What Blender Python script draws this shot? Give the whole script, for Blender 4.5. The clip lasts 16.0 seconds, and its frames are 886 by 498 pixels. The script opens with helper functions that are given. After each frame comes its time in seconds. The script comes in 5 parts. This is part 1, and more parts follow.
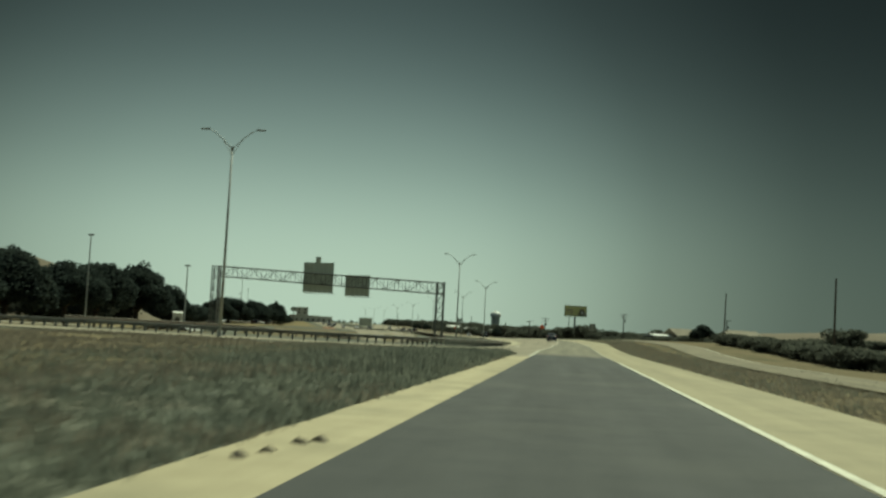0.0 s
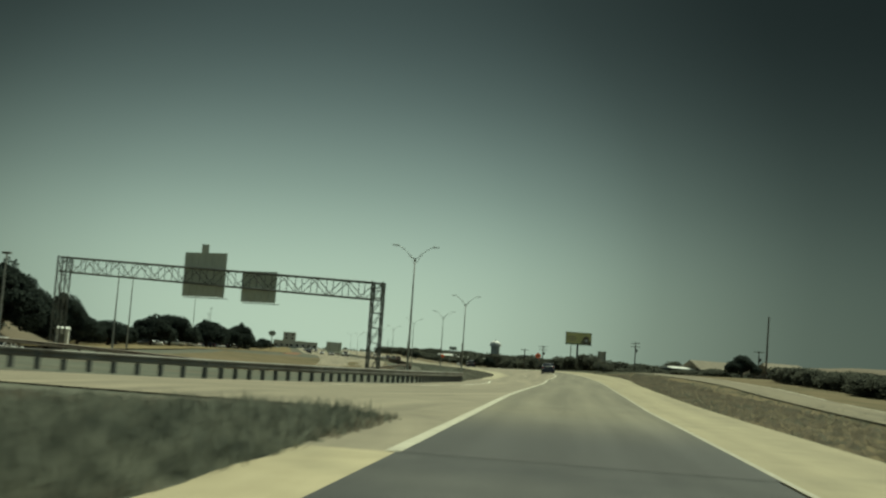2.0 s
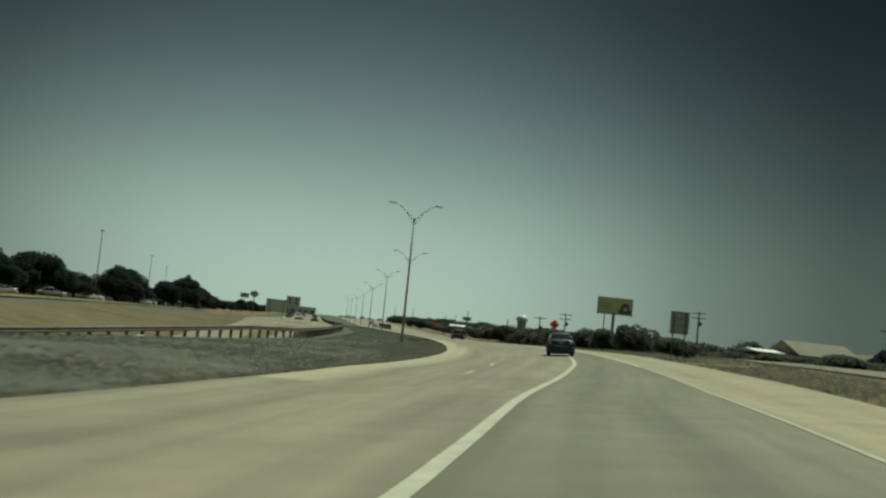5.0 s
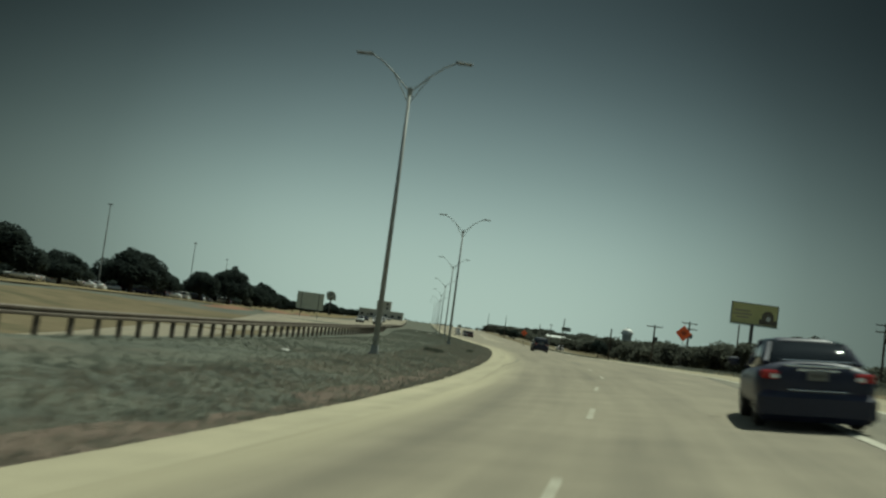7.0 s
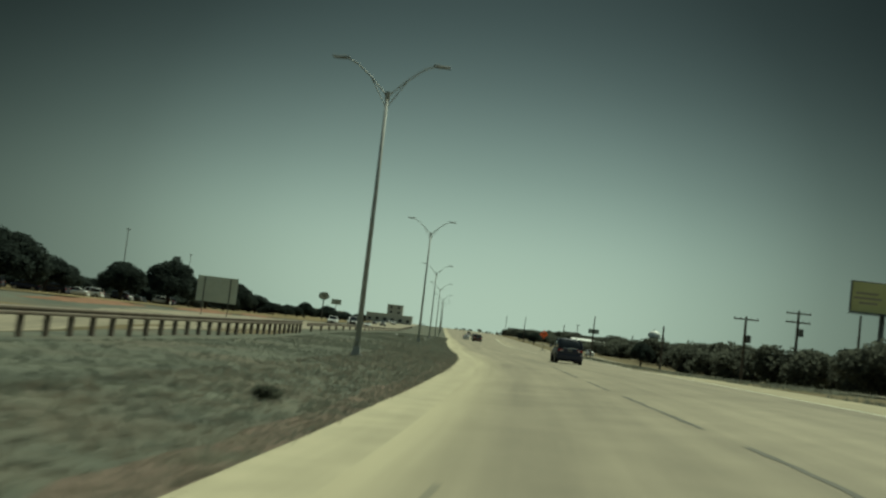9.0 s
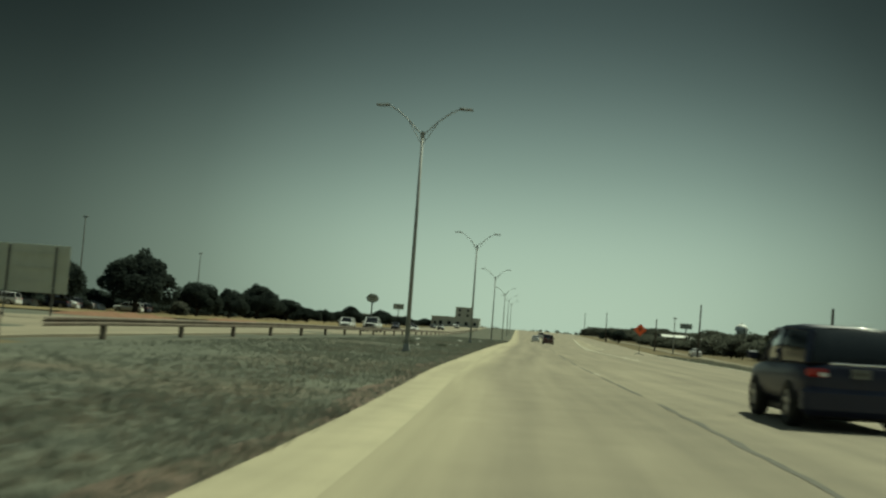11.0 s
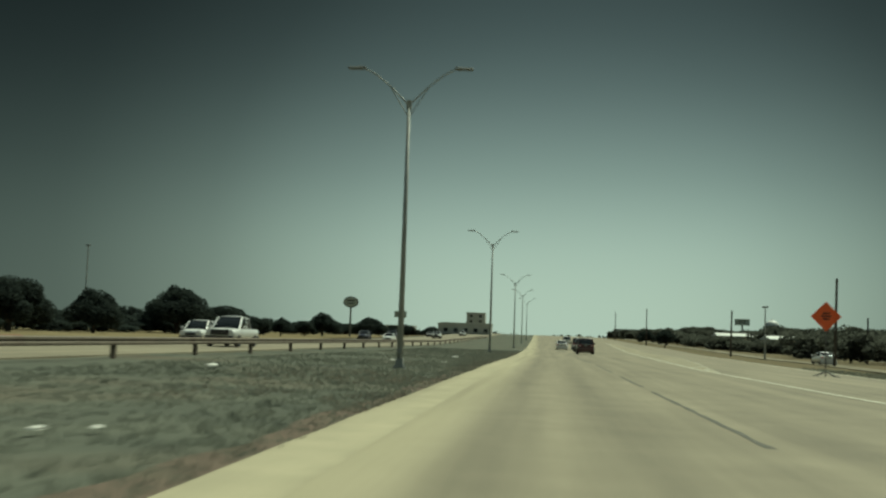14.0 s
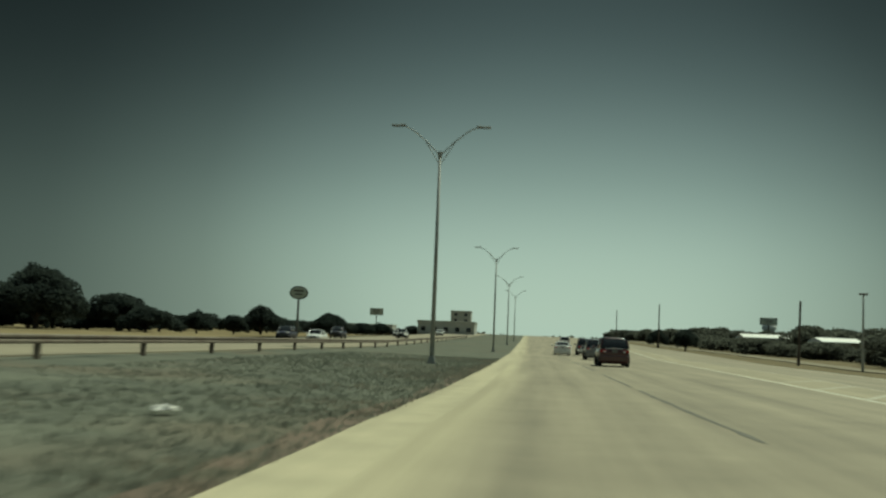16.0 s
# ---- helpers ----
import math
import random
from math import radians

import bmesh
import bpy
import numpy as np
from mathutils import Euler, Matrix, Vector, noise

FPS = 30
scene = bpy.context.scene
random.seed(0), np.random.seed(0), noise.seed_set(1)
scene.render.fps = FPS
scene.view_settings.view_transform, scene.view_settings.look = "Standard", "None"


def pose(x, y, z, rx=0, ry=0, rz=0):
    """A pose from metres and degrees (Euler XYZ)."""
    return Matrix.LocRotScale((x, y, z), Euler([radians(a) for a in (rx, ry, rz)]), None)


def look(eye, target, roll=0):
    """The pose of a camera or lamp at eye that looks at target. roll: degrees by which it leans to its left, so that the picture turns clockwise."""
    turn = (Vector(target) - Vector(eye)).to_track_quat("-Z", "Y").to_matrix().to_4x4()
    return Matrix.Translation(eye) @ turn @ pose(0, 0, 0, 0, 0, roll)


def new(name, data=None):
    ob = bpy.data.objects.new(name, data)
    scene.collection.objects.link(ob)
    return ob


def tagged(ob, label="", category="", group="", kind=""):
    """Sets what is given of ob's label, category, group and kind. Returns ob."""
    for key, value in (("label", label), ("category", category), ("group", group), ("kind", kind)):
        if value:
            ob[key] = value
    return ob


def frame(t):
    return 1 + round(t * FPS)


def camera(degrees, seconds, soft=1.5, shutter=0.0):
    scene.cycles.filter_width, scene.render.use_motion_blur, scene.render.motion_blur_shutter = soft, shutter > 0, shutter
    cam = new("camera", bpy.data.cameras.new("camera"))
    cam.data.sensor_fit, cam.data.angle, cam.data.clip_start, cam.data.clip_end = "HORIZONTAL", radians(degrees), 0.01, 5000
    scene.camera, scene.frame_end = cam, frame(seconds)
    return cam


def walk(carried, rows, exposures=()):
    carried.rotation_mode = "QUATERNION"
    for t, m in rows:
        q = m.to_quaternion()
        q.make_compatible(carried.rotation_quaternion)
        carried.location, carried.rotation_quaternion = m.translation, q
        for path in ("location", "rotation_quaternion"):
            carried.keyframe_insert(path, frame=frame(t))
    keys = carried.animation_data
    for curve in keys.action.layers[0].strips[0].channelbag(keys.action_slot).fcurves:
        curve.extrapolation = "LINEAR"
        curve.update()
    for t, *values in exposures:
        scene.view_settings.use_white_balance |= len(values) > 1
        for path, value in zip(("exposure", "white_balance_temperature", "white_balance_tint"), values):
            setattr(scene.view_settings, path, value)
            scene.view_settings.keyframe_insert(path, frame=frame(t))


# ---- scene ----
cam = camera(44.44, 16.0, soft=2.4, shutter=0.4)
# seconds, x, y, yaw, pitch, roll of the dashboard camera
PATH = [
    (0.0, 0.00, 0.00, 6.89, 4.33, 3.03),
    (0.5, -0.01, 11.54, 6.95, 5.99, 3.48),
    (1.0, -0.01, 24.74, 6.59, 5.47, 3.04),
    (1.5, -0.01, 37.84, 6.66, 5.24, 3.12),
    (2.0, -0.09, 51.49, 7.13, 5.86, 3.99),
    (2.5, -0.40, 66.94, 6.83, 5.51, 3.58),
    (3.0, -0.35, 81.15, 6.53, 5.33, 3.47),
    (3.2, -0.31, 86.96, 6.58, 5.20, 3.78),
    (5.5, -1.26, 153.90, 9.64, 4.13, 4.51),
    (6.0, -1.90, 166.43, 12.11, 4.36, 4.89),
    (6.5, -3.30, 180.31, 13.29, 4.17, 4.86),
    (7.0, -5.29, 194.89, 14.11, 4.21, 5.23),
    (7.5, -7.44, 209.89, 14.59, 3.62, 5.38),
    (8.0, -9.42, 223.58, 14.59, 4.37, 4.93),
    (8.5, -11.75, 238.71, 14.70, 4.23, 4.48),
    (9.0, -14.60, 254.82, 15.35, 4.37, 5.18),
    (11.3, -28.14, 318.98, 19.89, 4.30, 3.70),
    (11.5, -29.65, 324.60, 20.13, 4.65, 3.57),
    (12.0, -33.02, 337.61, 20.24, 4.44, 2.47),
    (12.5, -35.83, 347.80, 20.32, 4.44, 1.99),
    (13.0, -39.02, 359.97, 20.43, 4.62, 1.99),
    (13.5, -42.17, 371.44, 20.26, 4.65, 2.05),
    (14.0, -45.54, 383.87, 20.30, 4.68, 1.98),
    (14.5, -48.75, 395.63, 19.99, 4.76, 1.88),
    (15.0, -52.31, 408.54, 19.84, 4.88, 1.54),
    (15.5, -55.84, 421.97, 19.88, 4.82, 2.15),
    (16.0, -59.40, 435.27, 19.83, 4.73, 2.35),
]
EYE = 1.25

# the car leans with the banked curve
LEAN = [(5.5, 2.5), (6.0, 2.4), (6.5, 2.4), (7.0, 2.4), (7.5, 2.6), (8.0, 2.7), (8.5, 2.7), (9.0, 1.5), (11.3, 0.2), (11.5, 0.0), (12.0, -0.6), (12.5, -0.2)]


def cam_pose(t, x, y, yaw, pitch, roll):
    lean = dict(LEAN).get(t, 0.0)
    return pose(x, y, EYE, 0, 0, yaw) @ pose(0, 0, 0, 0, -lean, 0) @ pose(0, 0, 0, 90 + pitch, 0, 0) @ pose(0, 0, 0, 0, 0, roll)

walk(cam, [(t, cam_pose(t, x, y, a, b, c)) for t, x, y, a, b, c in PATH],
     exposures=[(0.0, 0.15, 6650, -20), (2.0, 0.12, 6750, -19), (2.5, 0.11, 6950, -18), (3.0, 0.1, 6150, -12), (5.5, -0.05, 6300, -17), (6.5, -0.05, 6050, -11), (7.5, -0.05, 6200, -15), (9.0, 0.0, 6500, -20), (11.5, 0.05, 6750, -21), (13.0, 0.05, 6450, -20), (14.5, 0.05, 6450, -18), (16.0, 0.05, 6450, -18)])

# ---- light ----
SUN_EL, SUN_AZ = 60.0, 24.0          # degrees over the horizon; degrees to the right of +y
world = bpy.data.worlds.new("sky")
scene.world = world
world.use_nodes = True
wt = world.node_tree
sky = wt.nodes.new("ShaderNodeTexSky")
sky.sky_type, sky.sun_disc = "NISHITA", False
sky.sun_elevation, sky.sun_rotation = radians(SUN_EL), radians(SUN_AZ)
sky.air_density, sky.dust_density, sky.ozone_density = 1.0, 1.0, 1.0
# haze: the sky is brightest low down, ahead, and deepens with height
geo = wt.nodes.new("ShaderNodeNewGeometry")
haze = wt.nodes.new("ShaderNodeVectorMath")
haze.operation = "DOT_PRODUCT"
glow_way = Vector((-math.sin(radians(14)) * math.cos(radians(5)), math.cos(radians(14)) * math.cos(radians(5)), math.sin(radians(5))))
haze.inputs[1].default_value = glow_way
ramp = wt.nodes.new("ShaderNodeValToRGB")
ramp.color_ramp.interpolation = "B_SPLINE"
stops = ramp.color_ramp.elements
stops[0].position, stops[0].color = 0.0, (0.5, 0.52, 0.54, 1)
stops[1].position, stops[1].color = 1.0, (1.0, 1.0, 0.98, 1)
for place, tone in ((0.5, (0.4, 0.42, 0.44, 1)), (0.80, (0.15, 0.16, 0.16, 1)), (0.90, (0.185, 0.195, 0.195, 1)), (0.95, (0.41, 0.42, 0.41, 1)), (0.98, (0.79, 0.8, 0.79, 1))):
    el = stops.new(place)
    el.color = tone
mult = wt.nodes.new("ShaderNodeMix")
mult.data_type, mult.blend_type = "RGBA", "MULTIPLY"
mult.inputs[0].default_value = 1.0
tcw = wt.nodes.new("ShaderNodeTexCoord")
nrm = wt.nodes.new("ShaderNodeVectorMath")
nrm.operation = "NORMALIZE"
wt.links.new(tcw.outputs["Generated"], nrm.inputs[0])
wt.links.new(nrm.outputs[0], haze.inputs[0])
wt.links.new(haze.outputs["Value"], ramp.inputs[0])
# pale dust veil near the horizon
sep = wt.nodes.new("ShaderNodeSeparateXYZ")
wt.links.new(nrm.outputs[0], sep.inputs[0])
veil = wt.nodes.new("ShaderNodeMapRange")
veil.interpolation_type = "SMOOTHSTEP"
veil.inputs[1].default_value, veil.inputs[2].default_value, veil.inputs[3].default_value, veil.inputs[4].default_value = -0.02, 0.3, 0.92, 0.62
wt.links.new(sep.outputs["Z"], veil.inputs[0])
dust = wt.nodes.new("ShaderNodeMix")
dust.data_type = "RGBA"
dust.inputs[7].default_value = (6.0, 6.7, 6.6, 1)
wt.links.new(veil.outputs[0], dust.inputs[0])
wt.links.new(sky.outputs[0], dust.inputs[6])
wt.links.new(dust.outputs[2], mult.inputs[6])
wt.links.new(ramp.outputs[0], mult.inputs[7])
# the blue deepens overhead
high = wt.nodes.new("ShaderNodeValToRGB")
high.color_ramp.interpolation = "B_SPLINE"
hs = high.color_ramp.elements
hs[0].position, hs[0].color = 0.0, (0.95, 0.95, 0.92, 1)
hs[1].position, hs[1].color = 1.0, (0.75, 0.78, 0.82, 1)
for place, tone in ((0.08, (0.82, 0.82, 0.8, 1)), (0.15, (0.5, 0.51, 0.5, 1)), (0.23, (0.26, 0.27, 0.27, 1)), (0.32, (0.14, 0.15, 0.155, 1)), (0.42, (0.2, 0.21, 0.22, 1)), (0.62, (0.6, 0.62, 0.66, 1))):
    el = hs.new(place)
    el.color = tone
wt.links.new(sep.outputs["Z"], high.inputs[0])
deep = wt.nodes.new("ShaderNodeMix")
deep.data_type, deep.blend_type = "RGBA", "MULTIPLY"
deep.inputs[0].default_value = 1.0
wt.links.new(mult.outputs[2], deep.inputs[6])
wt.links.new(high.outputs[0], deep.inputs[7])
wt.links.new(deep.outputs[2], wt.nodes["Background"].inputs[0])
wt.nodes.remove(geo)
wt.nodes["Background"].inputs[1].default_value = 0.09
sun = new("sun", bpy.data.lights.new("sun", "SUN"))
sun.data.energy, sun.data.angle, sun.data.color = 4.0, radians(0.6), (1.0, 0.94, 0.82)
sa, se = radians(SUN_AZ), radians(SUN_EL)
sun.matrix_world = look((100 * math.sin(sa) * math.cos(se), 100 * math.cos(sa) * math.cos(se), 100 * math.sin(se)), (0, 0, 0))

# ---- materials ----
def mat(name, a, b, rough=0.85, scale=3.0, fine=40.0, metal=0.0, bump=0.0, bump_scale=60.0, tint=None, tint_scale=0.4, tint_amount=0.5, per_object=0.0, coat=0.0, streak=0.0, edge=None, fade=None, sheen=0.5):
    """A surface that wanders between two colours at two scales, with grain and, where given, stains of a third colour."""
    m = bpy.data.materials.new(name)
    m.use_nodes = True
    n, l = m.node_tree.nodes, m.node_tree.links
    bsdf = n["Principled BSDF"]
    bsdf.inputs["Roughness"].default_value, bsdf.inputs["Metallic"].default_value = rough, metal
    bsdf.inputs["Coat Weight"].default_value = coat
    bsdf.inputs["Specular IOR Level"].default_value = sheen
    tc = n.new("ShaderNodeTexCoord")
    big, small = n.new("ShaderNodeTexNoise"), n.new("ShaderNodeTexNoise")
    big.inputs["Scale"].default_value, big.inputs["Detail"].default_value = scale, 4
    small.inputs["Scale"].default_value, small.inputs["Detail"].default_value = fine, 3
    l.new(tc.outputs["Object"], big.inputs["Vector"])
    l.new(tc.outputs["Object"], small.inputs["Vector"])
    add = n.new("ShaderNodeMath")
    add.operation = "MULTIPLY_ADD"
    add.inputs[1].default_value, add.inputs[2].default_value = 0.45, 0.0
    l.new(small.outputs[0], add.inputs[0])
    add2 = n.new("ShaderNodeMath")
    add2.operation = "MULTIPLY_ADD"
    add2.inputs[1].default_value = 0.75
    l.new(big.outputs[0], add2.inputs[0])
    l.new(add.outputs[0], add2.inputs[2])
    rmp = n.new("ShaderNodeMapRange")
    rmp.inputs[1].default_value, rmp.inputs[2].default_value = 0.38, 0.82
    l.new(add2.outputs[0], rmp.inputs[0])
    mix = n.new("ShaderNodeMix")
    mix.data_type = "RGBA"
    mix.inputs[6].default_value, mix.inputs[7].default_value = (*a, 1), (*b, 1)
    l.new(rmp.outputs[0], mix.inputs[0])
    out = mix.outputs[2]
    if tint:
        st = n.new("ShaderNodeTexNoise")
        st.inputs["Scale"].default_value, st.inputs["Detail"].default_value = tint_scale, 5
        l.new(tc.outputs["Object"], st.inputs["Vector"])
        sr = n.new("ShaderNodeMapRange")
        sr.inputs[1].default_value, sr.inputs[2].default_value, sr.inputs[4].default_value = 0.5, 0.68, tint_amount
        l.new(st.outputs[0], sr.inputs[0])
        mx = n.new("ShaderNodeMix")
        mx.data_type = "RGBA"
        mx.inputs[7].default_value = (*tint, 1)
        l.new(sr.outputs[0], mx.inputs[0])
        l.new(out, mx.inputs[6])
        out = mx.outputs[2]
    if per_object:
        oi = n.new("ShaderNodeObjectInfo")
        hs = n.new("ShaderNodeHueSaturation")
        vr = n.new("ShaderNodeMapRange")
        vr.inputs[3].default_value, vr.inputs[4].default_value = 1 - per_object, 1 + per_object
        l.new(oi.outputs["Random"], vr.inputs[0])
        l.new(vr.outputs[0], hs.inputs["Value"])
        l.new(out, hs.inputs["Color"])
        out = hs.outputs[0]
    if streak or edge or fade:
        uv, sp = n.new("ShaderNodeUVMap"), n.new("ShaderNodeSeparateXYZ")
        uv.uv_map = "plan"
        l.new(uv.outputs[0], sp.inputs[0])
    if edge:
        # bleached concrete that fades in from the edge of the strip
        em = n.new("ShaderNodeMapRange")
        em.interpolation_type = "SMOOTHSTEP"
        em.inputs[1].default_value, em.inputs[2].default_value, em.inputs[3].default_value, em.inputs[4].default_value = 0.0, 1.5, 0.85, 0.0
        l.new(sp.outputs[0], em.inputs[0])
        ex = n.new("ShaderNodeMix")
        ex.data_type = "RGBA"
        ex.inputs[7].default_value = (*edge, 1)
        l.new(em.outputs[0], ex.inputs[0])
        l.new(out, ex.inputs[6])
        out = ex.outputs[2]
    if fade:
        # the older, darker surfacing runs out along the road
        fm = n.new("ShaderNodeMapRange")
        fm.interpolation_type = "SMOOTHSTEP"
        fm.inputs[1].default_value, fm.inputs[2].default_value, fm.inputs[3].default_value, fm.inputs[4].default_value = fade[1], fade[2], 1.0, 0.0
        l.new(sp.outputs[1], fm.inputs[0])
        fx = n.new("ShaderNodeMix")
        fx.data_type = "RGBA"
        fx.inputs[7].default_value = (*fade[0], 1)
        l.new(fm.outputs[0], fx.inputs[0])
        l.new(out, fx.inputs[6])
        out = fx.outputs[2]
    if streak:
        # long streaks that traffic has worn along the lane
        mp, sn, sv, hv = n.new("ShaderNodeMapping"), n.new("ShaderNodeTexNoise"), n.new("ShaderNodeMapRange"), n.new("ShaderNodeHueSaturation")
        mp.inputs["Scale"].default_value = (1.1, 0.035, 1)
        l.new(uv.outputs[0], mp.inputs[0])
        l.new(mp.outputs[0], sn.inputs["Vector"])
        sn.inputs["Scale"].default_value, sn.inputs["Detail"].default_value = 1.0, 4
        sv.inputs[1].default_value, sv.inputs[2].default_value, sv.inputs[3].default_value, sv.inputs[4].default_value = 0.3, 0.7, 1 - streak, 1 + streak
        l.new(sn.outputs[0], sv.inputs[0])
        l.new(sv.outputs[0], hv.inputs["Value"])
        l.new(out, hv.inputs["Color"])
        out = hv.outputs[0]
    l.new(out, bsdf.inputs["Base Color"])
    if bump:
        bt = n.new("ShaderNodeTexNoise")
        bt.inputs["Scale"].default_value, bt.inputs["Detail"].default_value = bump_scale, 3
        l.new(tc.outputs["Object"], bt.inputs["Vector"])
        bn = n.new("ShaderNodeBump")
        bn.inputs["Strength"].default_value, bn.inputs["Distance"].default_value = bump, 0.02
        l.new(bt.outputs[0], bn.inputs["Height"])
        l.new(bn.outputs[0], bsdf.inputs["Normal"])
    return m


def leafy(name, a, b, island=0.35, through_light=0.0):
    """Leaves and blades: every little piece has a tone of its own."""
    m = mat(name, a, b, rough=0.9, scale=0.6, fine=6)
    n, l = m.node_tree.nodes, m.node_tree.links
    bsdf = n["Principled BSDF"]
    src = bsdf.inputs["Base Color"].links[0].from_socket
    gi = n.new("ShaderNodeNewGeometry")
    hs = n.new("ShaderNodeHueSaturation")
    vr = n.new("ShaderNodeMapRange")
    vr.inputs[3].default_value, vr.inputs[4].default_value = 1 - island, 1 + island
    l.new(gi.outputs["Random Per Island"], vr.inputs[0])
    l.new(vr.outputs[0], hs.inputs["Value"])
    l.new(src, hs.inputs["Color"])
    l.new(hs.outputs[0], bsdf.inputs["Base Color"])
    bsdf.inputs["Specular IOR Level"].default_value = 0.04
    if through_light:
        # thin blades let the sun shine through
        tr, ms = n.new("ShaderNodeBsdfTranslucent"), n.new("ShaderNodeMixShader")
        ms.inputs[0].default_value = through_light
        l.new(hs.outputs[0], tr.inputs["Color"])
        l.new(bsdf.outputs[0], ms.inputs[1])
        l.new(tr.outputs[0], ms.inputs[2])
        l.new(ms.outputs[0], n["Material Output"].inputs["Surface"])
    return m


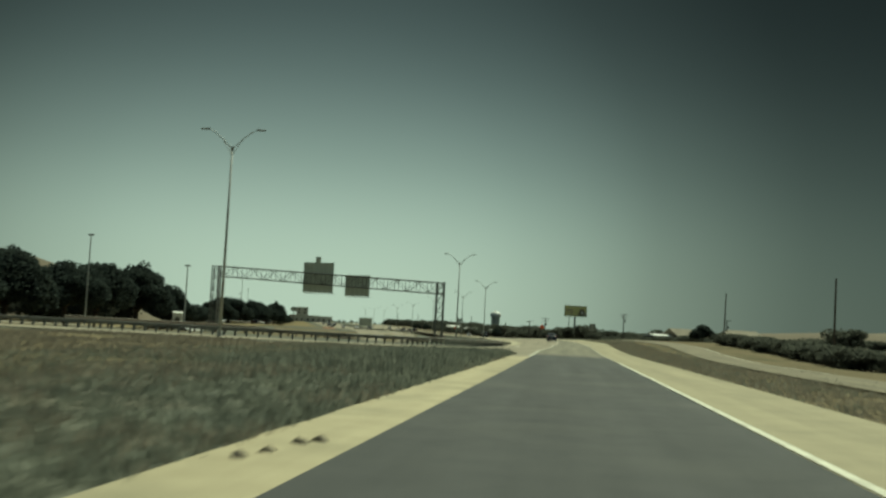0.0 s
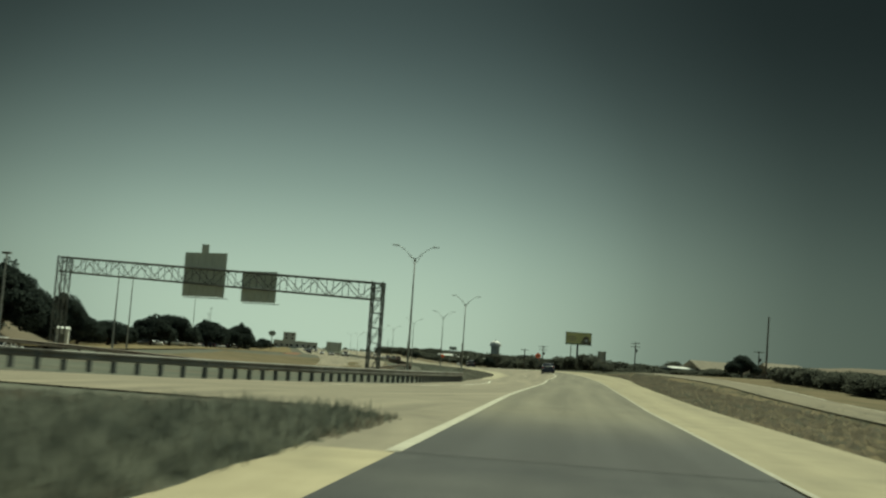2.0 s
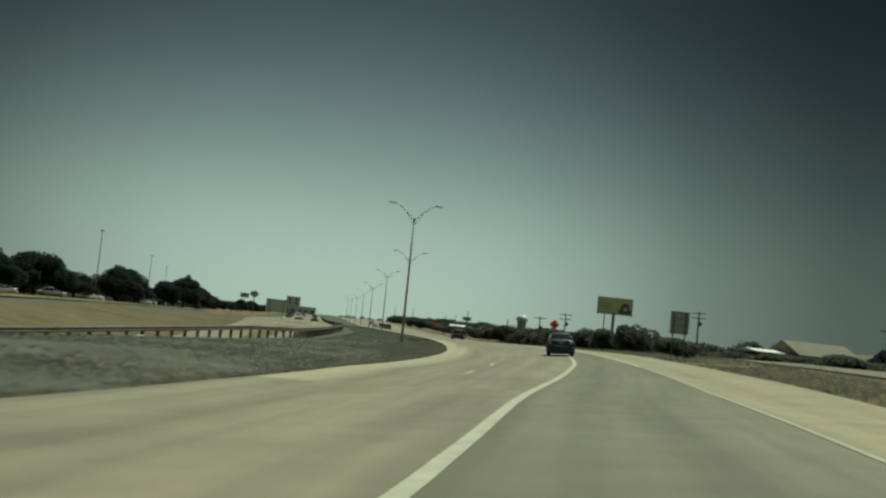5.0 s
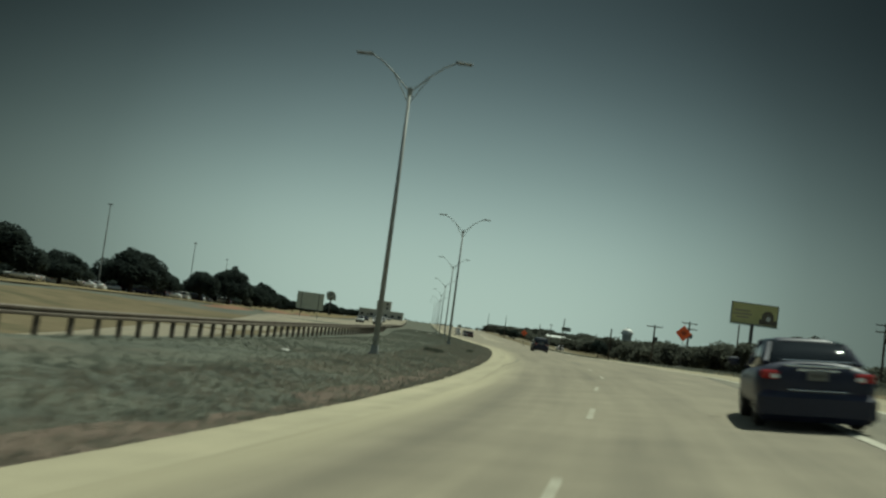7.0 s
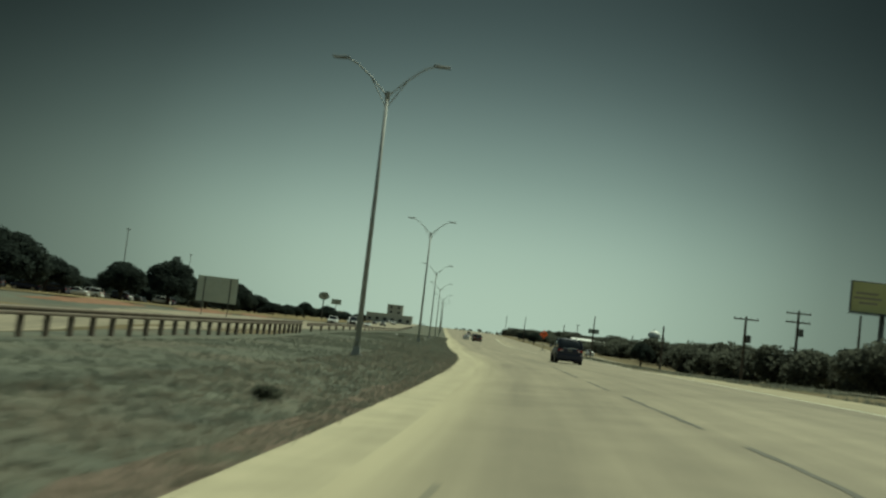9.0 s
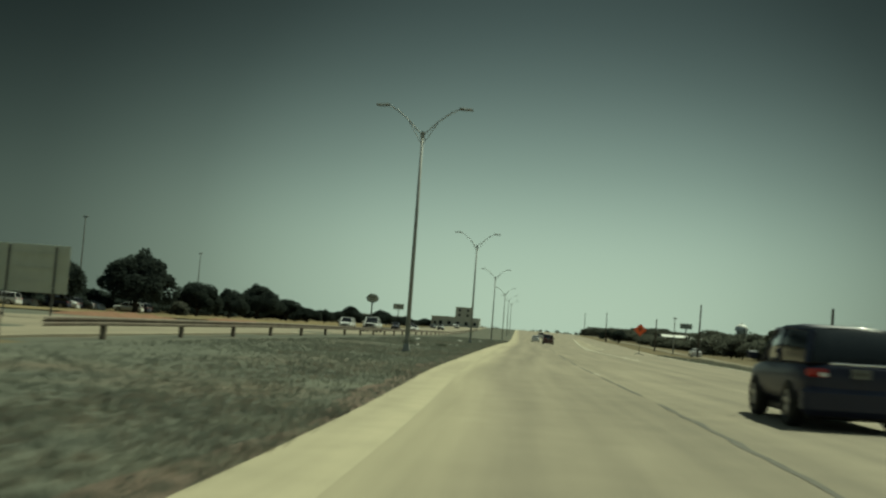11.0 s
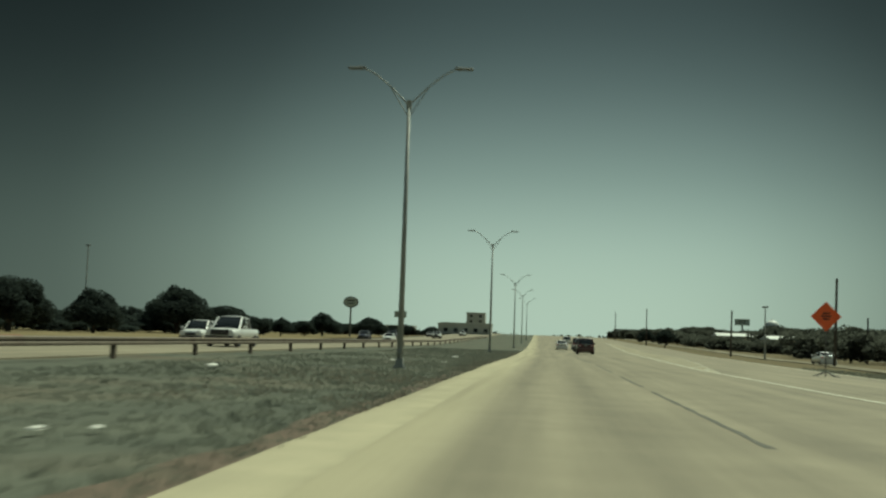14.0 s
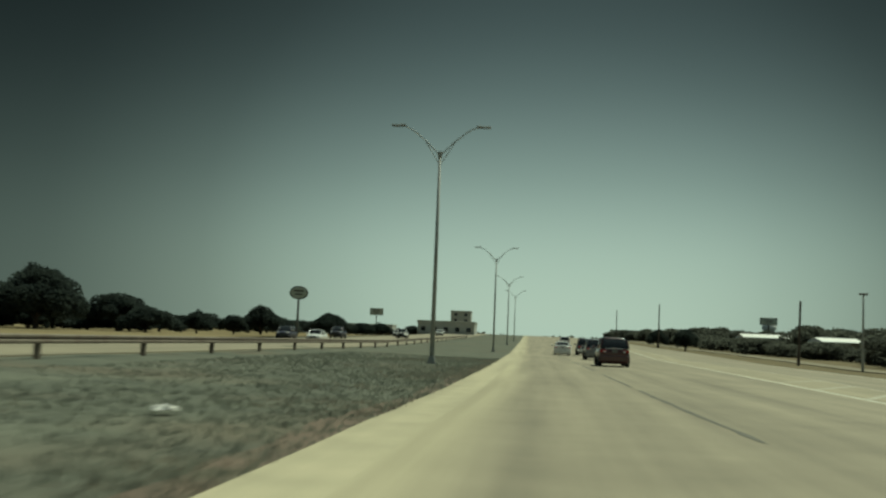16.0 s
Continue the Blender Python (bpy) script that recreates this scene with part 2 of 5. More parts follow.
M = dict(
    asphalt=mat("dark_asphalt", (0.04, 0.041, 0.042), (0.064, 0.064, 0.063), 0.9, 1.2, 55, bump=0.35, bump_scale=120, tint=(0.1, 0.098, 0.088), tint_scale=0.25, tint_amount=0.4, streak=0.2),
    road=mat("weathered_concrete", (0.2, 0.173, 0.122), (0.26, 0.225, 0.158), 0.85, 0.8, 45, bump=0.3, bump_scale=90, tint=(0.155, 0.133, 0.093), tint_scale=0.18, tint_amount=0.4, streak=0.22),
    mainroad=mat("bleached_edge_concrete", (0.2, 0.173, 0.121), (0.255, 0.22, 0.155), 0.85, 0.8, 45, bump=0.3, bump_scale=90, tint=(0.155, 0.133, 0.093), tint_scale=0.18, tint_amount=0.4, streak=0.22, edge=(0.37, 0.325, 0.215)),
    lane=mat("aged_chip_seal", (0.138, 0.126, 0.091), (0.186, 0.168, 0.12), 0.88, 0.9, 50, bump=0.35, bump_scale=100, tint=(0.2, 0.19, 0.145), tint_scale=0.12, tint_amount=0.35, streak=0.22, fade=((0.055, 0.055, 0.054), 69, 84)),
    fadedpaint=mat("faded_road_paint", (0.36, 0.335, 0.255), (0.56, 0.53, 0.425), 0.78, 2.5, 35, tint=(0.24, 0.22, 0.165), tint_scale=2.0, tint_amount=0.5),
    wornpaint=mat("worn_road_paint", (0.26, 0.235, 0.17), (0.46, 0.43, 0.34), 0.8, 3.5, 35),
    shoulder=mat("pale_concrete", (0.335, 0.285, 0.18), (0.43, 0.37, 0.24), 0.88, 1.5, 40, bump=0.3, bump_scale=80, tint=(0.22, 0.2, 0.13), tint_scale=0.5, tint_amount=0.45, streak=0.15),
    medianpale=mat("bleached_concrete", (0.335, 0.297, 0.2), (0.425, 0.373, 0.252), 0.88, 1.2, 40, bump=0.3, bump_scale=80, tint=(0.28, 0.25, 0.17), tint_scale=0.5, tint_amount=0.4, streak=0.15),
    fronttan=mat("dusty_old_asphalt", (0.15, 0.128, 0.082), (0.2, 0.17, 0.112), 0.9, 0.8, 40, bump=0.3, bump_scale=90, tint=(0.12, 0.105, 0.07), tint_scale=0.2, tint_amount=0.5, streak=0.2),
    outerpale=mat("dull_yellow_concrete", (0.27, 0.235, 0.15), (0.345, 0.298, 0.192), 0.88, 1.5, 40, bump=0.3, bump_scale=80, tint=(0.2, 0.18, 0.118), tint_scale=0.5, tint_amount=0.45, streak=0.15),
    gorepale=mat("worn_pale_concrete", (0.25, 0.218, 0.148), (0.31, 0.268, 0.184), 0.88, 1.2, 40, bump=0.3, bump_scale=80, tint=(0.2, 0.175, 0.12), tint_scale=0.4, tint_amount=0.5, streak=0.2),
    joint=mat("tar_joint", (0.065, 0.062, 0.05), (0.12, 0.112, 0.086), 0.8, 2.0, 30),
    paint=mat("road_paint", (0.5, 0.48, 0.38), (0.68, 0.66, 0.54), 0.75, 2.5, 35, tint=(0.28, 0.26, 0.2), tint_scale=3.0, tint_amount=0.5),
    ground=mat("verge_grass", (0.08, 0.087, 0.073), (0.155, 0.158, 0.125), 0.95, 0.3, 5, bump=0.3, bump_scale=7, tint=(0.145, 0.122, 0.092), tint_scale=0.16, tint_amount=0.65, sheen=0.05),
    dryverge=mat("dry_brown_verge", (0.125, 0.104, 0.064), (0.185, 0.15, 0.094), 0.95, 0.25, 4, bump=0.4, bump_scale=6, tint=(0.075, 0.075, 0.045), tint_scale=0.12, tint_amount=0.7, sheen=0.05),
    field=mat("dry_field", (0.16, 0.13, 0.072), (0.25, 0.2, 0.115), 0.95, 0.12, 4, bump=0.5, bump_scale=6, tint=(0.12, 0.1, 0.055), tint_scale=0.03, tint_amount=0.8, sheen=0.05),
    dirt=mat("red_dirt", (0.17, 0.1, 0.068), (0.25, 0.15, 0.1), 0.95, 0.8, 12, bump=0.6, bump_scale=12, sheen=0.05),
    soil=mat("dry_soil", (0.125, 0.098, 0.08), (0.18, 0.14, 0.11), 0.95, 1.2, 14, bump=0.5, bump_scale=14, tint=(0.09, 0.095, 0.07), tint_scale=0.7, tint_amount=0.7, sheen=0.05),
    litter=mat("pale_litter", (0.62, 0.6, 0.55), (0.8, 0.78, 0.72), 0.7, 8, 40),
    blade=leafy("grass_blades", (0.115, 0.13, 0.112), (0.27, 0.275, 0.222), 0.12, 0.6),
    dryblade=leafy("dry_grass_blades", (0.15, 0.137, 0.114), (0.315, 0.28, 0.22), 0.08, 0.6),
    leaf=leafy("oak_leaves", (0.04, 0.05, 0.046), (0.057, 0.07, 0.06), 0.08, 0.5),
    brush=leafy("brush_leaves", (0.088, 0.094, 0.078), (0.122, 0.127, 0.102), 0.1, 0.6),
    weed=leafy("weed_leaves", (0.095, 0.102, 0.08), (0.135, 0.14, 0.11), 0.12, 0.6),
    bark=mat("bark", (0.06, 0.048, 0.036), (0.11, 0.09, 0.07), 0.95, 3, 30, bump=0.8, bump_scale=25),
    steel=mat("galvanised_steel", (0.29, 0.3, 0.285), (0.37, 0.38, 0.36), 0.6, 2, 30, metal=0.25, tint=(0.18, 0.15, 0.12), tint_scale=0.9, tint_amount=0.4),
    railsteel=mat("weathered_rail", (0.13, 0.105, 0.08), (0.2, 0.165, 0.125), 0.7, 1.5, 25, metal=0.1, tint=(0.1, 0.065, 0.045), tint_scale=0.8, tint_amount=0.6),
    dullrail=mat("dull_galvanised_rail", (0.17, 0.165, 0.145), (0.25, 0.24, 0.21), 0.7, 1.5, 25, metal=0.15, tint=(0.12, 0.09, 0.065), tint_scale=0.8, tint_amount=0.5),
    darksteel=mat("weathered_steel", (0.085, 0.09, 0.085), (0.15, 0.155, 0.145), 0.65, 2, 30, metal=0.2),
    signback=mat("sign_back_aluminium", (0.42, 0.46, 0.4), (0.52, 0.56, 0.49), 0.55, 1.2, 20, metal=0.1),
    rust=mat("weathered_post", (0.075, 0.06, 0.045), (0.14, 0.115, 0.085), 0.9, 3, 30),
    wood=mat("creosoted_wood", (0.06, 0.05, 0.04), (0.1, 0.085, 0.066), 0.9, 2, 40, bump=0.4, bump_scale=30),
    bill=mat("billboard_print", (0.6, 0.57, 0.25), (0.72, 0.69, 0.34), 0.6, 0.6, 10),
    billdark=mat("billboard_dark", (0.12, 0.1, 0.075), (0.2, 0.17, 0.12), 0.6, 0.9, 12),
    white=mat("white_paint", (0.62, 0.62, 0.58), (0.74, 0.74, 0.7), 0.55, 1.0, 20),
    # distance haze is put into this wall colour as a paler grey
    farwall=mat("haze_tinted_wall", (0.4, 0.41, 0.37), (0.5, 0.5, 0.46), 0.85, 0.7, 15),
    wall=mat("tan_wall", (0.36, 0.31, 0.22), (0.46, 0.4, 0.29), 0.85, 0.7, 15),
    roof=mat("tan_shingle", (0.16, 0.14, 0.1), (0.23, 0.2, 0.145), 0.9, 0.8, 14),
    darkroof=mat("dark_shingle", (0.09, 0.085, 0.07), (0.15, 0.14, 0.115), 0.9, 0.8, 14),
    orange=mat("orange_sign", (0.8, 0.11, 0.03), (0.9, 0.16, 0.045), 0.5, 3, 20),
    black=mat("black_plastic", (0.014, 0.014, 0.015), (0.026, 0.026, 0.027), 0.55, 4, 30),
    tyre=mat("tyre_rubber", (0.018, 0.018, 0.018), (0.03, 0.03, 0.03), 0.85, 6, 40),
    rim=mat("alloy_rim", (0.42, 0.42, 0.42), (0.52, 0.52, 0.52), 0.35, 6, 40, metal=0.85),
    chrome=mat("chrome_trim", (0.6, 0.6, 0.6), (0.66, 0.66, 0.66), 0.18, 6, 40, metal=1.0),
    glass=mat("tinted_glass", (0.012, 0.014, 0.016), (0.02, 0.022, 0.024), 0.06, 2, 20),
    lamp_red=mat("red_lamp_lens", (0.3, 0.014, 0.014), (0.4, 0.02, 0.02), 0.2, 8, 30),
    lamp_clear=mat("clear_lamp_lens", (0.7, 0.7, 0.7), (0.8, 0.8, 0.8), 0.15, 8, 30),
    car_dark=mat("dark_blue_paint", (0.01, 0.013, 0.036), (0.016, 0.02, 0.05), 0.5, 0.7, 12, coat=0.12),
    car_red=mat("red_paint", (0.045, 0.01, 0.012), (0.062, 0.013, 0.015), 0.35, 0.7, 12, coat=0.7),
    car_white=mat("white_car_paint", (0.7, 0.7, 0.68), (0.8, 0.8, 0.78), 0.35, 0.7, 12, coat=0.7),
    car_grey=mat("grey_paint", (0.16, 0.165, 0.17), (0.22, 0.225, 0.23), 0.35, 0.7, 12, metal=0.4, coat=0.7),
    plate=mat("licence_plate", (0.15, 0.155, 0.15), (0.2, 0.205, 0.2), 0.5, 8, 30),
    hill=mat("far_scrub", (0.1, 0.082, 0.054), (0.15, 0.12, 0.078), 0.95, 0.02, 0.4),
)

# ---- the plan: s metres along the drive, d metres to its right ----
WAY = [(0.0, -150.0), (0.0, 0.0), (-0.1, 51.5), (-0.3, 87.0), (-1.3, 153.9), (-1.9, 166.4), (-3.3, 180.3), (-5.3, 194.9), (-7.4, 209.9), (-9.4, 223.6),
       (-11.7, 238.7), (-14.6, 254.8), (-28.1, 319.0), (-35.8, 347.8), (-45.5, 383.9), (-59.4, 435.3), (-294.6, 1304.0)]
way = np.array(WAY)
run = np.r_[0, np.cumsum(np.hypot(*np.diff(way, axis=0).T))]
even = np.arange(0, run[-1], 5.0)
soft_k = np.hanning(13)
soft_k /= soft_k.sum()
LINE = np.stack([np.convolve(np.pad(np.interp(even, run, way[:, c]), 6, mode="reflect", reflect_type="odd"), soft_k, "valid") for c in (0, 1)], 1)
LS = np.r_[0, np.cumsum(np.hypot(*np.diff(LINE, axis=0).T))]
LS -= np.interp(0, LINE[:, 1], LS)
LDIR = np.gradient(LINE, axis=0)
LDIR /= np.hypot(*LDIR.T)[:, None]
RAIL_S, RAIL_D = [92, 139, 163, 200, 231, 300, 345, 380, 720], [-44, -31, -28, -21, -15.8, -15.1, -14.8, -15.6, -15.6]
LEFT_S = [77, 84, 89, 98, 107, 130, 150, 166, 174, 182, 187, 196, 205, 214, 228, 237, 246, 258, 271, 282, 292, 312, 330, 346, 372, 404, 420, 440, 454, 469, 494, 1300]
LEFT_D = [-18.0, -17.6, -13.6, -10.8, -8.6, -7.0, -7.9, -7.5, -7.1, -6.7, -6.0, -5.0, -4.15, -3.5, -2.98, -2.85, -2.65, -2.36, -2.09, -1.93, -1.82, -2.0, -2.5, -2.9, -2.93, -2.88, -2.76, -2.6, -2.42, -2.12, -1.94, -1.9]
BANK_S = [87, 125, 154, 180, 195, 224, 256, 321, 350]
BANK_DEG = [0, 1.6, 3.4, 4.4, 4.8, 5.1, 4.2, 1.6, 0.0]


def left_edge(s):
    return np.interp(s, LEFT_S, LEFT_D)


def lift_of(s, d):
    """Height of the land: the curve is banked, the far road climbs, the land falls off to the right."""
    s, d = np.asarray(s, float), np.asarray(d, float)
    reach = np.where(d > 0, 22.0, 8.0)
    z = np.tan(np.radians(np.interp(s, BANK_S, BANK_DEG))) * reach * np.tanh(d / reach) * np.interp(d, [140, 300], [1, 0])
    z = z + np.interp(s, [560, 700, 900, 1100], [0, 1.4, 4.0, 4.6]) * np.interp(d, [-52, -32], [0.35, 1])
    fall = np.interp(d, [14, 34, 70, 140], [0, 1.1, 1.7, 2.2]) * np.interp(s, [20, 110, 160, 200, 330, 430, 520], [0.2, 0.8, 0.5, 0, 0, 0.8, 0.3])
    # the other carriageway lies lower behind the curve's median
    dip = 1.3 * np.interp(d, [-60, -44, -26, -17.5], [0, 1, 1, 0]) * np.interp(s, [120, 170, 315, 355], [0, 1, 1, 0])
    # beyond the median rail the ground drops away to the lower lanes
    off = d - np.interp(s, RAIL_S, RAIL_D)
    dip = dip + 1.5 * np.interp(off, [-42, -32, -12, -1.5], [0, 1, 1, 0]) * np.interp(s, [135, 185, 268, 306], [0, 1, 1, 0])
    # the grass of the median swells between pavement and rail
    a, b = left_edge(s), np.interp(s, RAIL_S, RAIL_D)
    u = (d - a) / (b - a)
    swell = np.interp(u, [0.05, 0.25, 0.8, 1.0], [0, 1, 1, 0]) * np.interp(s, [140, 165, 260, 320, 520, 570], [0, 0.3, 0.3, 0.03, 0.02, 0])
    swell = swell + 0.2 * np.interp(d, [-18, -15, -7], [1, 0.45, 0]) * np.interp(s, [340, 380], [0, 1]) * np.interp(s, [560, 640], [1, 0.3])
    return z - fall - dip + swell


def at_sd(s, d):
    s, d = np.asarray(s, float), np.asarray(d, float)
    x, y = np.interp(s, LS, LINE[:, 0]), np.interp(s, LS, LINE[:, 1])
    ux, uy = np.interp(s, LS, LDIR[:, 0]), np.interp(s, LS, LDIR[:, 1])
    return np.stack(np.broadcast_arrays(x + d * uy, y - d * ux, lift_of(s, d)), -1)


def sd_of(x, y):
    p = np.array([x, y])
    a, v = LINE[:-1], np.diff(LINE, axis=0)
    u = np.clip(((p - a) * v).sum(1) / (v ** 2).sum(1), 0, 1)
    q = a + u[:, None] * v
    i = int(np.argmin(((p - q) ** 2).sum(1)))
    w = v[i] / np.hypot(*v[i])
    e = p - q[i]
    return LS[i] + u[i] * np.hypot(*v[i]), e[0] * w[1] - e[1] * w[0]


def land(x, y):
    return float(lift_of(*sd_of(x, y))) - 0.05


def heading(s):
    """Degrees by which the road at s bears to the left of +y."""
    return math.degrees(math.atan2(-np.interp(s, LS, LDIR[:, 0]), np.interp(s, LS, LDIR[:, 1])))


def along(s, d, z=0.0, turn=0.0):
    p = at_sd(s, d)
    return pose(p[0], p[1], p[2] + z, 0, 0, heading(s) + turn)


def mesh_of(name, verts, faces, material=None, smooth=False):
    me = bpy.data.meshes.new(name)
    me.from_pydata([tuple(map(float, v)) for v in verts], [], faces)
    if material:
        me.materials.append(material)
    if smooth:
        me.polygons.foreach_set("use_smooth", [True] * len(me.polygons))
    me.update()
    return me


def part(name, bm, material, parent, label="", smooth=False):
    """Links a bmesh as one mesh under a thing, or at top level where there is no parent."""
    me = bpy.data.meshes.new(name)
    bm.normal_update()
    bm.to_mesh(me)
    bm.free()
    me.materials.append(material)
    if smooth:
        me.polygons.foreach_set("use_smooth", [True] * len(me.polygons))
    return hang(name, me, parent, label)


def hang(name, me, parent, label="", m=None):
    ob = new(name, me)
    if parent:
        ob.parent = parent
    if m:
        ob.matrix_local = m
    if label:
        ob["label"] = label
    return ob


def box(sx, sy, sz, m=Matrix(), bevel=0.0, bm=None):
    """A block that stands on its origin, with worn edges."""
    made = bmesh.new()
    bmesh.ops.create_cube(made, size=1, matrix=Matrix.Translation((0, 0, sz / 2)) @ Matrix.Diagonal((sx, sy, sz, 1)))
    if bevel:
        bmesh.ops.bevel(made, geom=made.edges[:], offset=bevel, segments=1, affect="EDGES")
    return joined(made, m, bm)


def rod(r0, r1, length, m=Matrix(), segs=10, bm=None):
    """A tapered rod up from its origin."""
    made = bmesh.new()
    bmesh.ops.create_cone(made, cap_ends=True, segments=segs, radius1=r0, radius2=r1, depth=length, matrix=Matrix.Translation((0, 0, length / 2)))
    return joined(made, m, bm)


def joined(made, m, bm):
    made.transform(m)
    if bm is None:
        return made
    tmp = bpy.data.meshes.new("tmp")
    made.to_mesh(tmp)
    made.free()
    bm.from_mesh(tmp)
    bpy.data.meshes.remove(tmp)
    return bm


def between(a, b):
    """A pose at a whose z axis points to b, and the distance."""
    a, b = Vector(a), Vector(b)
    return Matrix.Translation(a) @ (b - a).to_track_quat("Z", "Y").to_matrix().to_4x4(), (b - a).length


def strut(a, b, r, bm=None, segs=6, r1=None):
    m, n = between(a, b)
    return rod(r, r if r1 is None else r1, n, m, segs, bm)


def slab(name, s_list, left, right, lift, material, across=2, thick=0.0, wob=0.0):
    """A strip of surfacing between two edges given along s."""
    s_list = np.asarray(s_list, float)
    l, r = np.asarray(left, float), np.asarray(right, float)
    if wob:
        l = l + wob * np.array([noise.noise((s * 0.9, 3.1, 0)) + 0.5 * noise.noise((s * 2.7, 1.1, 0)) for s in s_list])
    cols = [at_sd(s_list, l + (r - l) * k / across) + (0, 0, lift) for k in range(across + 1)]
    n = len(s_list)
    verts = np.concatenate(cols)
    faces = [(k * n + i, (k + 1) * n + i, (k + 1) * n + i + 1, k * n + i + 1) for k in range(across) for i in range(n - 1)]
    if thick:
        base = len(verts)
        verts = np.concatenate([verts, cols[0] - (0, 0, thick), cols[-1] - (0, 0, thick)])
        faces += [(base + i, i, i + 1, base + i + 1) for i in range(n - 1)]
        o, c = base + n, across * n
        faces += [(c + i, o + i, o + i + 1, c + i + 1) for i in range(n - 1)]
    me = mesh_of(name, verts, faces, material)
    uvs = np.concatenate([np.c_[(r - l) * k / across, s_list] for k in range(across + 1)])
    if thick:
        uvs = np.concatenate([uvs, uvs[:n], uvs[-n:]])
    loop_v = np.empty(len(me.loops), dtype=np.int32)
    me.loops.foreach_get("vertex_index", loop_v)
    me.uv_layers.new(name="plan").data.foreach_set("uv", uvs[loop_v].ravel())
    return me


# ---- land and roads ----
S_ALL = np.arange(-145, 1330, 5.0)
D_ALL = [-560, -380, -250, -170, -125, -95, -75, -58, -45, -36, -28, -22, -18, -15, -12, -10, -8, -6.5, -5.5, -4.5, -3.5, -2.5, -1, 1, 2.5, 4, 5.5, 7, 9, 11, 13, 15, 18,
         22, 27, 34, 45, 58, 75, 100, 140, 220, 380, 560]


def build_ground():
    cols = []
    for d in D_ALL:
        p = at_sd(S_ALL, np.full(len(S_ALL), d))
        rough = [0.10 * noise.noise((q[0] * 0.11, q[1] * 0.11, 0)) + 0.05 * noise.noise((q[0] * 0.4, q[1] * 0.4, 5)) for q in p]
        hold = np.interp(abs(d), [14, 25], [0, 1]) if d > 0 else np.interp(-d, [4, 9, 16], [0, 0.8, 1])
        p[:, 2] += np.array(rough) * hold - 0.05
        cols.append(p)
    n, k = len(S_ALL), len(D_ALL)
    verts = np.concatenate(cols)
    faces = [(a * n + i, (a + 1) * n + i, (a + 1) * n + i + 1, a * n + i + 1) for a in range(k - 1) for i in range(n - 1)]
    # the rim runs on to the horizon
    rim = [i for i in range(n)] + [a * n + n - 1 for a in range(1, k)] + [(k - 1) * n + i for i in range(n - 2, -1, -1)] + [a * n for a in range(k - 2, 0, -1)]
    mid = np.array([-80.0, 560.0])
    far = []
    for i in rim:
        v = verts[i][:2] - mid
        far.append((*(mid + v / np.hypot(*v) * 4200), verts[i][2]))
    base = len(verts)
    verts = np.concatenate([verts, far])
    m = len(rim)
    faces += [(rim[i], base + i, base + (i + 1) % m, rim[(i + 1) % m]) for i in range(m)]
    me = mesh_of("ground", verts, faces, M["ground"], True)
    me.materials.append(M["dryverge"])
    # the land to the right of the drive is drier, and so are the nose before the loop road and the land beyond the rail
    dry = [1 if 1 <= D_ALL[a] < 58 or (-75 < D_ALL[a] < -10 and S_ALL[i] < 70) or (-75 < D_ALL[a] < np.interp(S_ALL[i], RAIL_S, RAIL_D) - 3 and S_ALL[i] < 345) else 0 for a in range(k - 1) for i in range(n - 1)]
    me.polygons.foreach_set("material_index", dry + [0] * m)
    ob = new("ground", me)
    tagged(ob, "uneven olive grass verge reaching to the horizon", "ground", kind="structure")


build_ground()

RIGHT_S = [70, 100, 150, 180, 214, 250, 280, 320, 360, 407, 452, 500, 560, 640, 1300]
RIGHT_D = [5.7, 5.8, 6.9, 9.1, 10.9, 11.8, 12.0, 12.6, 13.6, 16.2, 18.5, 21.5, 26.0, 29.0, 30.0]


def right_edge(s):
    return np.interp(s, RIGHT_S, RIGHT_D)


def surfacing(name, me, label, category="road"):
    return tagged(new(name, me), label, category, kind="structure")


s_a = np.arange(-120, 66.1, 2.0)
surfacing("road_ramp", slab("road_ramp", s_a, np.full(len(s_a), -2.16), np.full(len(s_a), 2.80), 0, M["asphalt"], 4, 0.12), "dark grey asphalt lane of a single-lane ramp")
for a, b, tone, word in ((-120, 66.1, "shoulder", "pale yellowish concrete shoulder beside the ramp"), (66, 78.1, "road", "worn concrete apron where the ramp meets the loop road")):
    s_i = np.arange(a, b, 1.0)
    surfacing("shoulder_ramp_inner", slab("shoulder_ramp_inner", s_i, np.interp(s_i, [60, 68, 74, 78], [-3.35, -3.5, -4.3, -6.5]), np.full(len(s_i), -2.16), -0.004, M[tone], 2, 0.12, 0.10), word, "shoulder")
surfacing("shoulder_ramp_outer", slab("shoulder_ramp_outer", np.arange(-120, 330, 2.0), right_edge(np.arange(-120, 330, 2.0)) * 0 + np.interp(np.arange(-120, 330, 2.0), [0, 90, 154, 170, 191, 214, 250, 330], [2.80, 2.9, 4.0, 4.55, 6.0, 7.6, 8.8, 9.8]),
                                      right_edge(np.arange(-120, 330, 2.0)), -0.004, M["outerpale"], 2, 0.12), "wide pale yellowish concrete outer shoulder", "shoulder")
# the loop road that sweeps in from the left, and the through lanes
s_b = np.arange(77, 170, 1.5)
GORE_S = [66, 94, 100, 115, 140, 156, 164, 169, 178.5, 183, 187, 193, 200, 212, 226, 252]
GORE_D = [-2.2, -2.22, -2.2, -1.86, -1.2, -0.84, -0.6, -0.12, 1.16, 1.72, 2.2, 3.12, 3.85, 4.98, 6.1, 8.6]


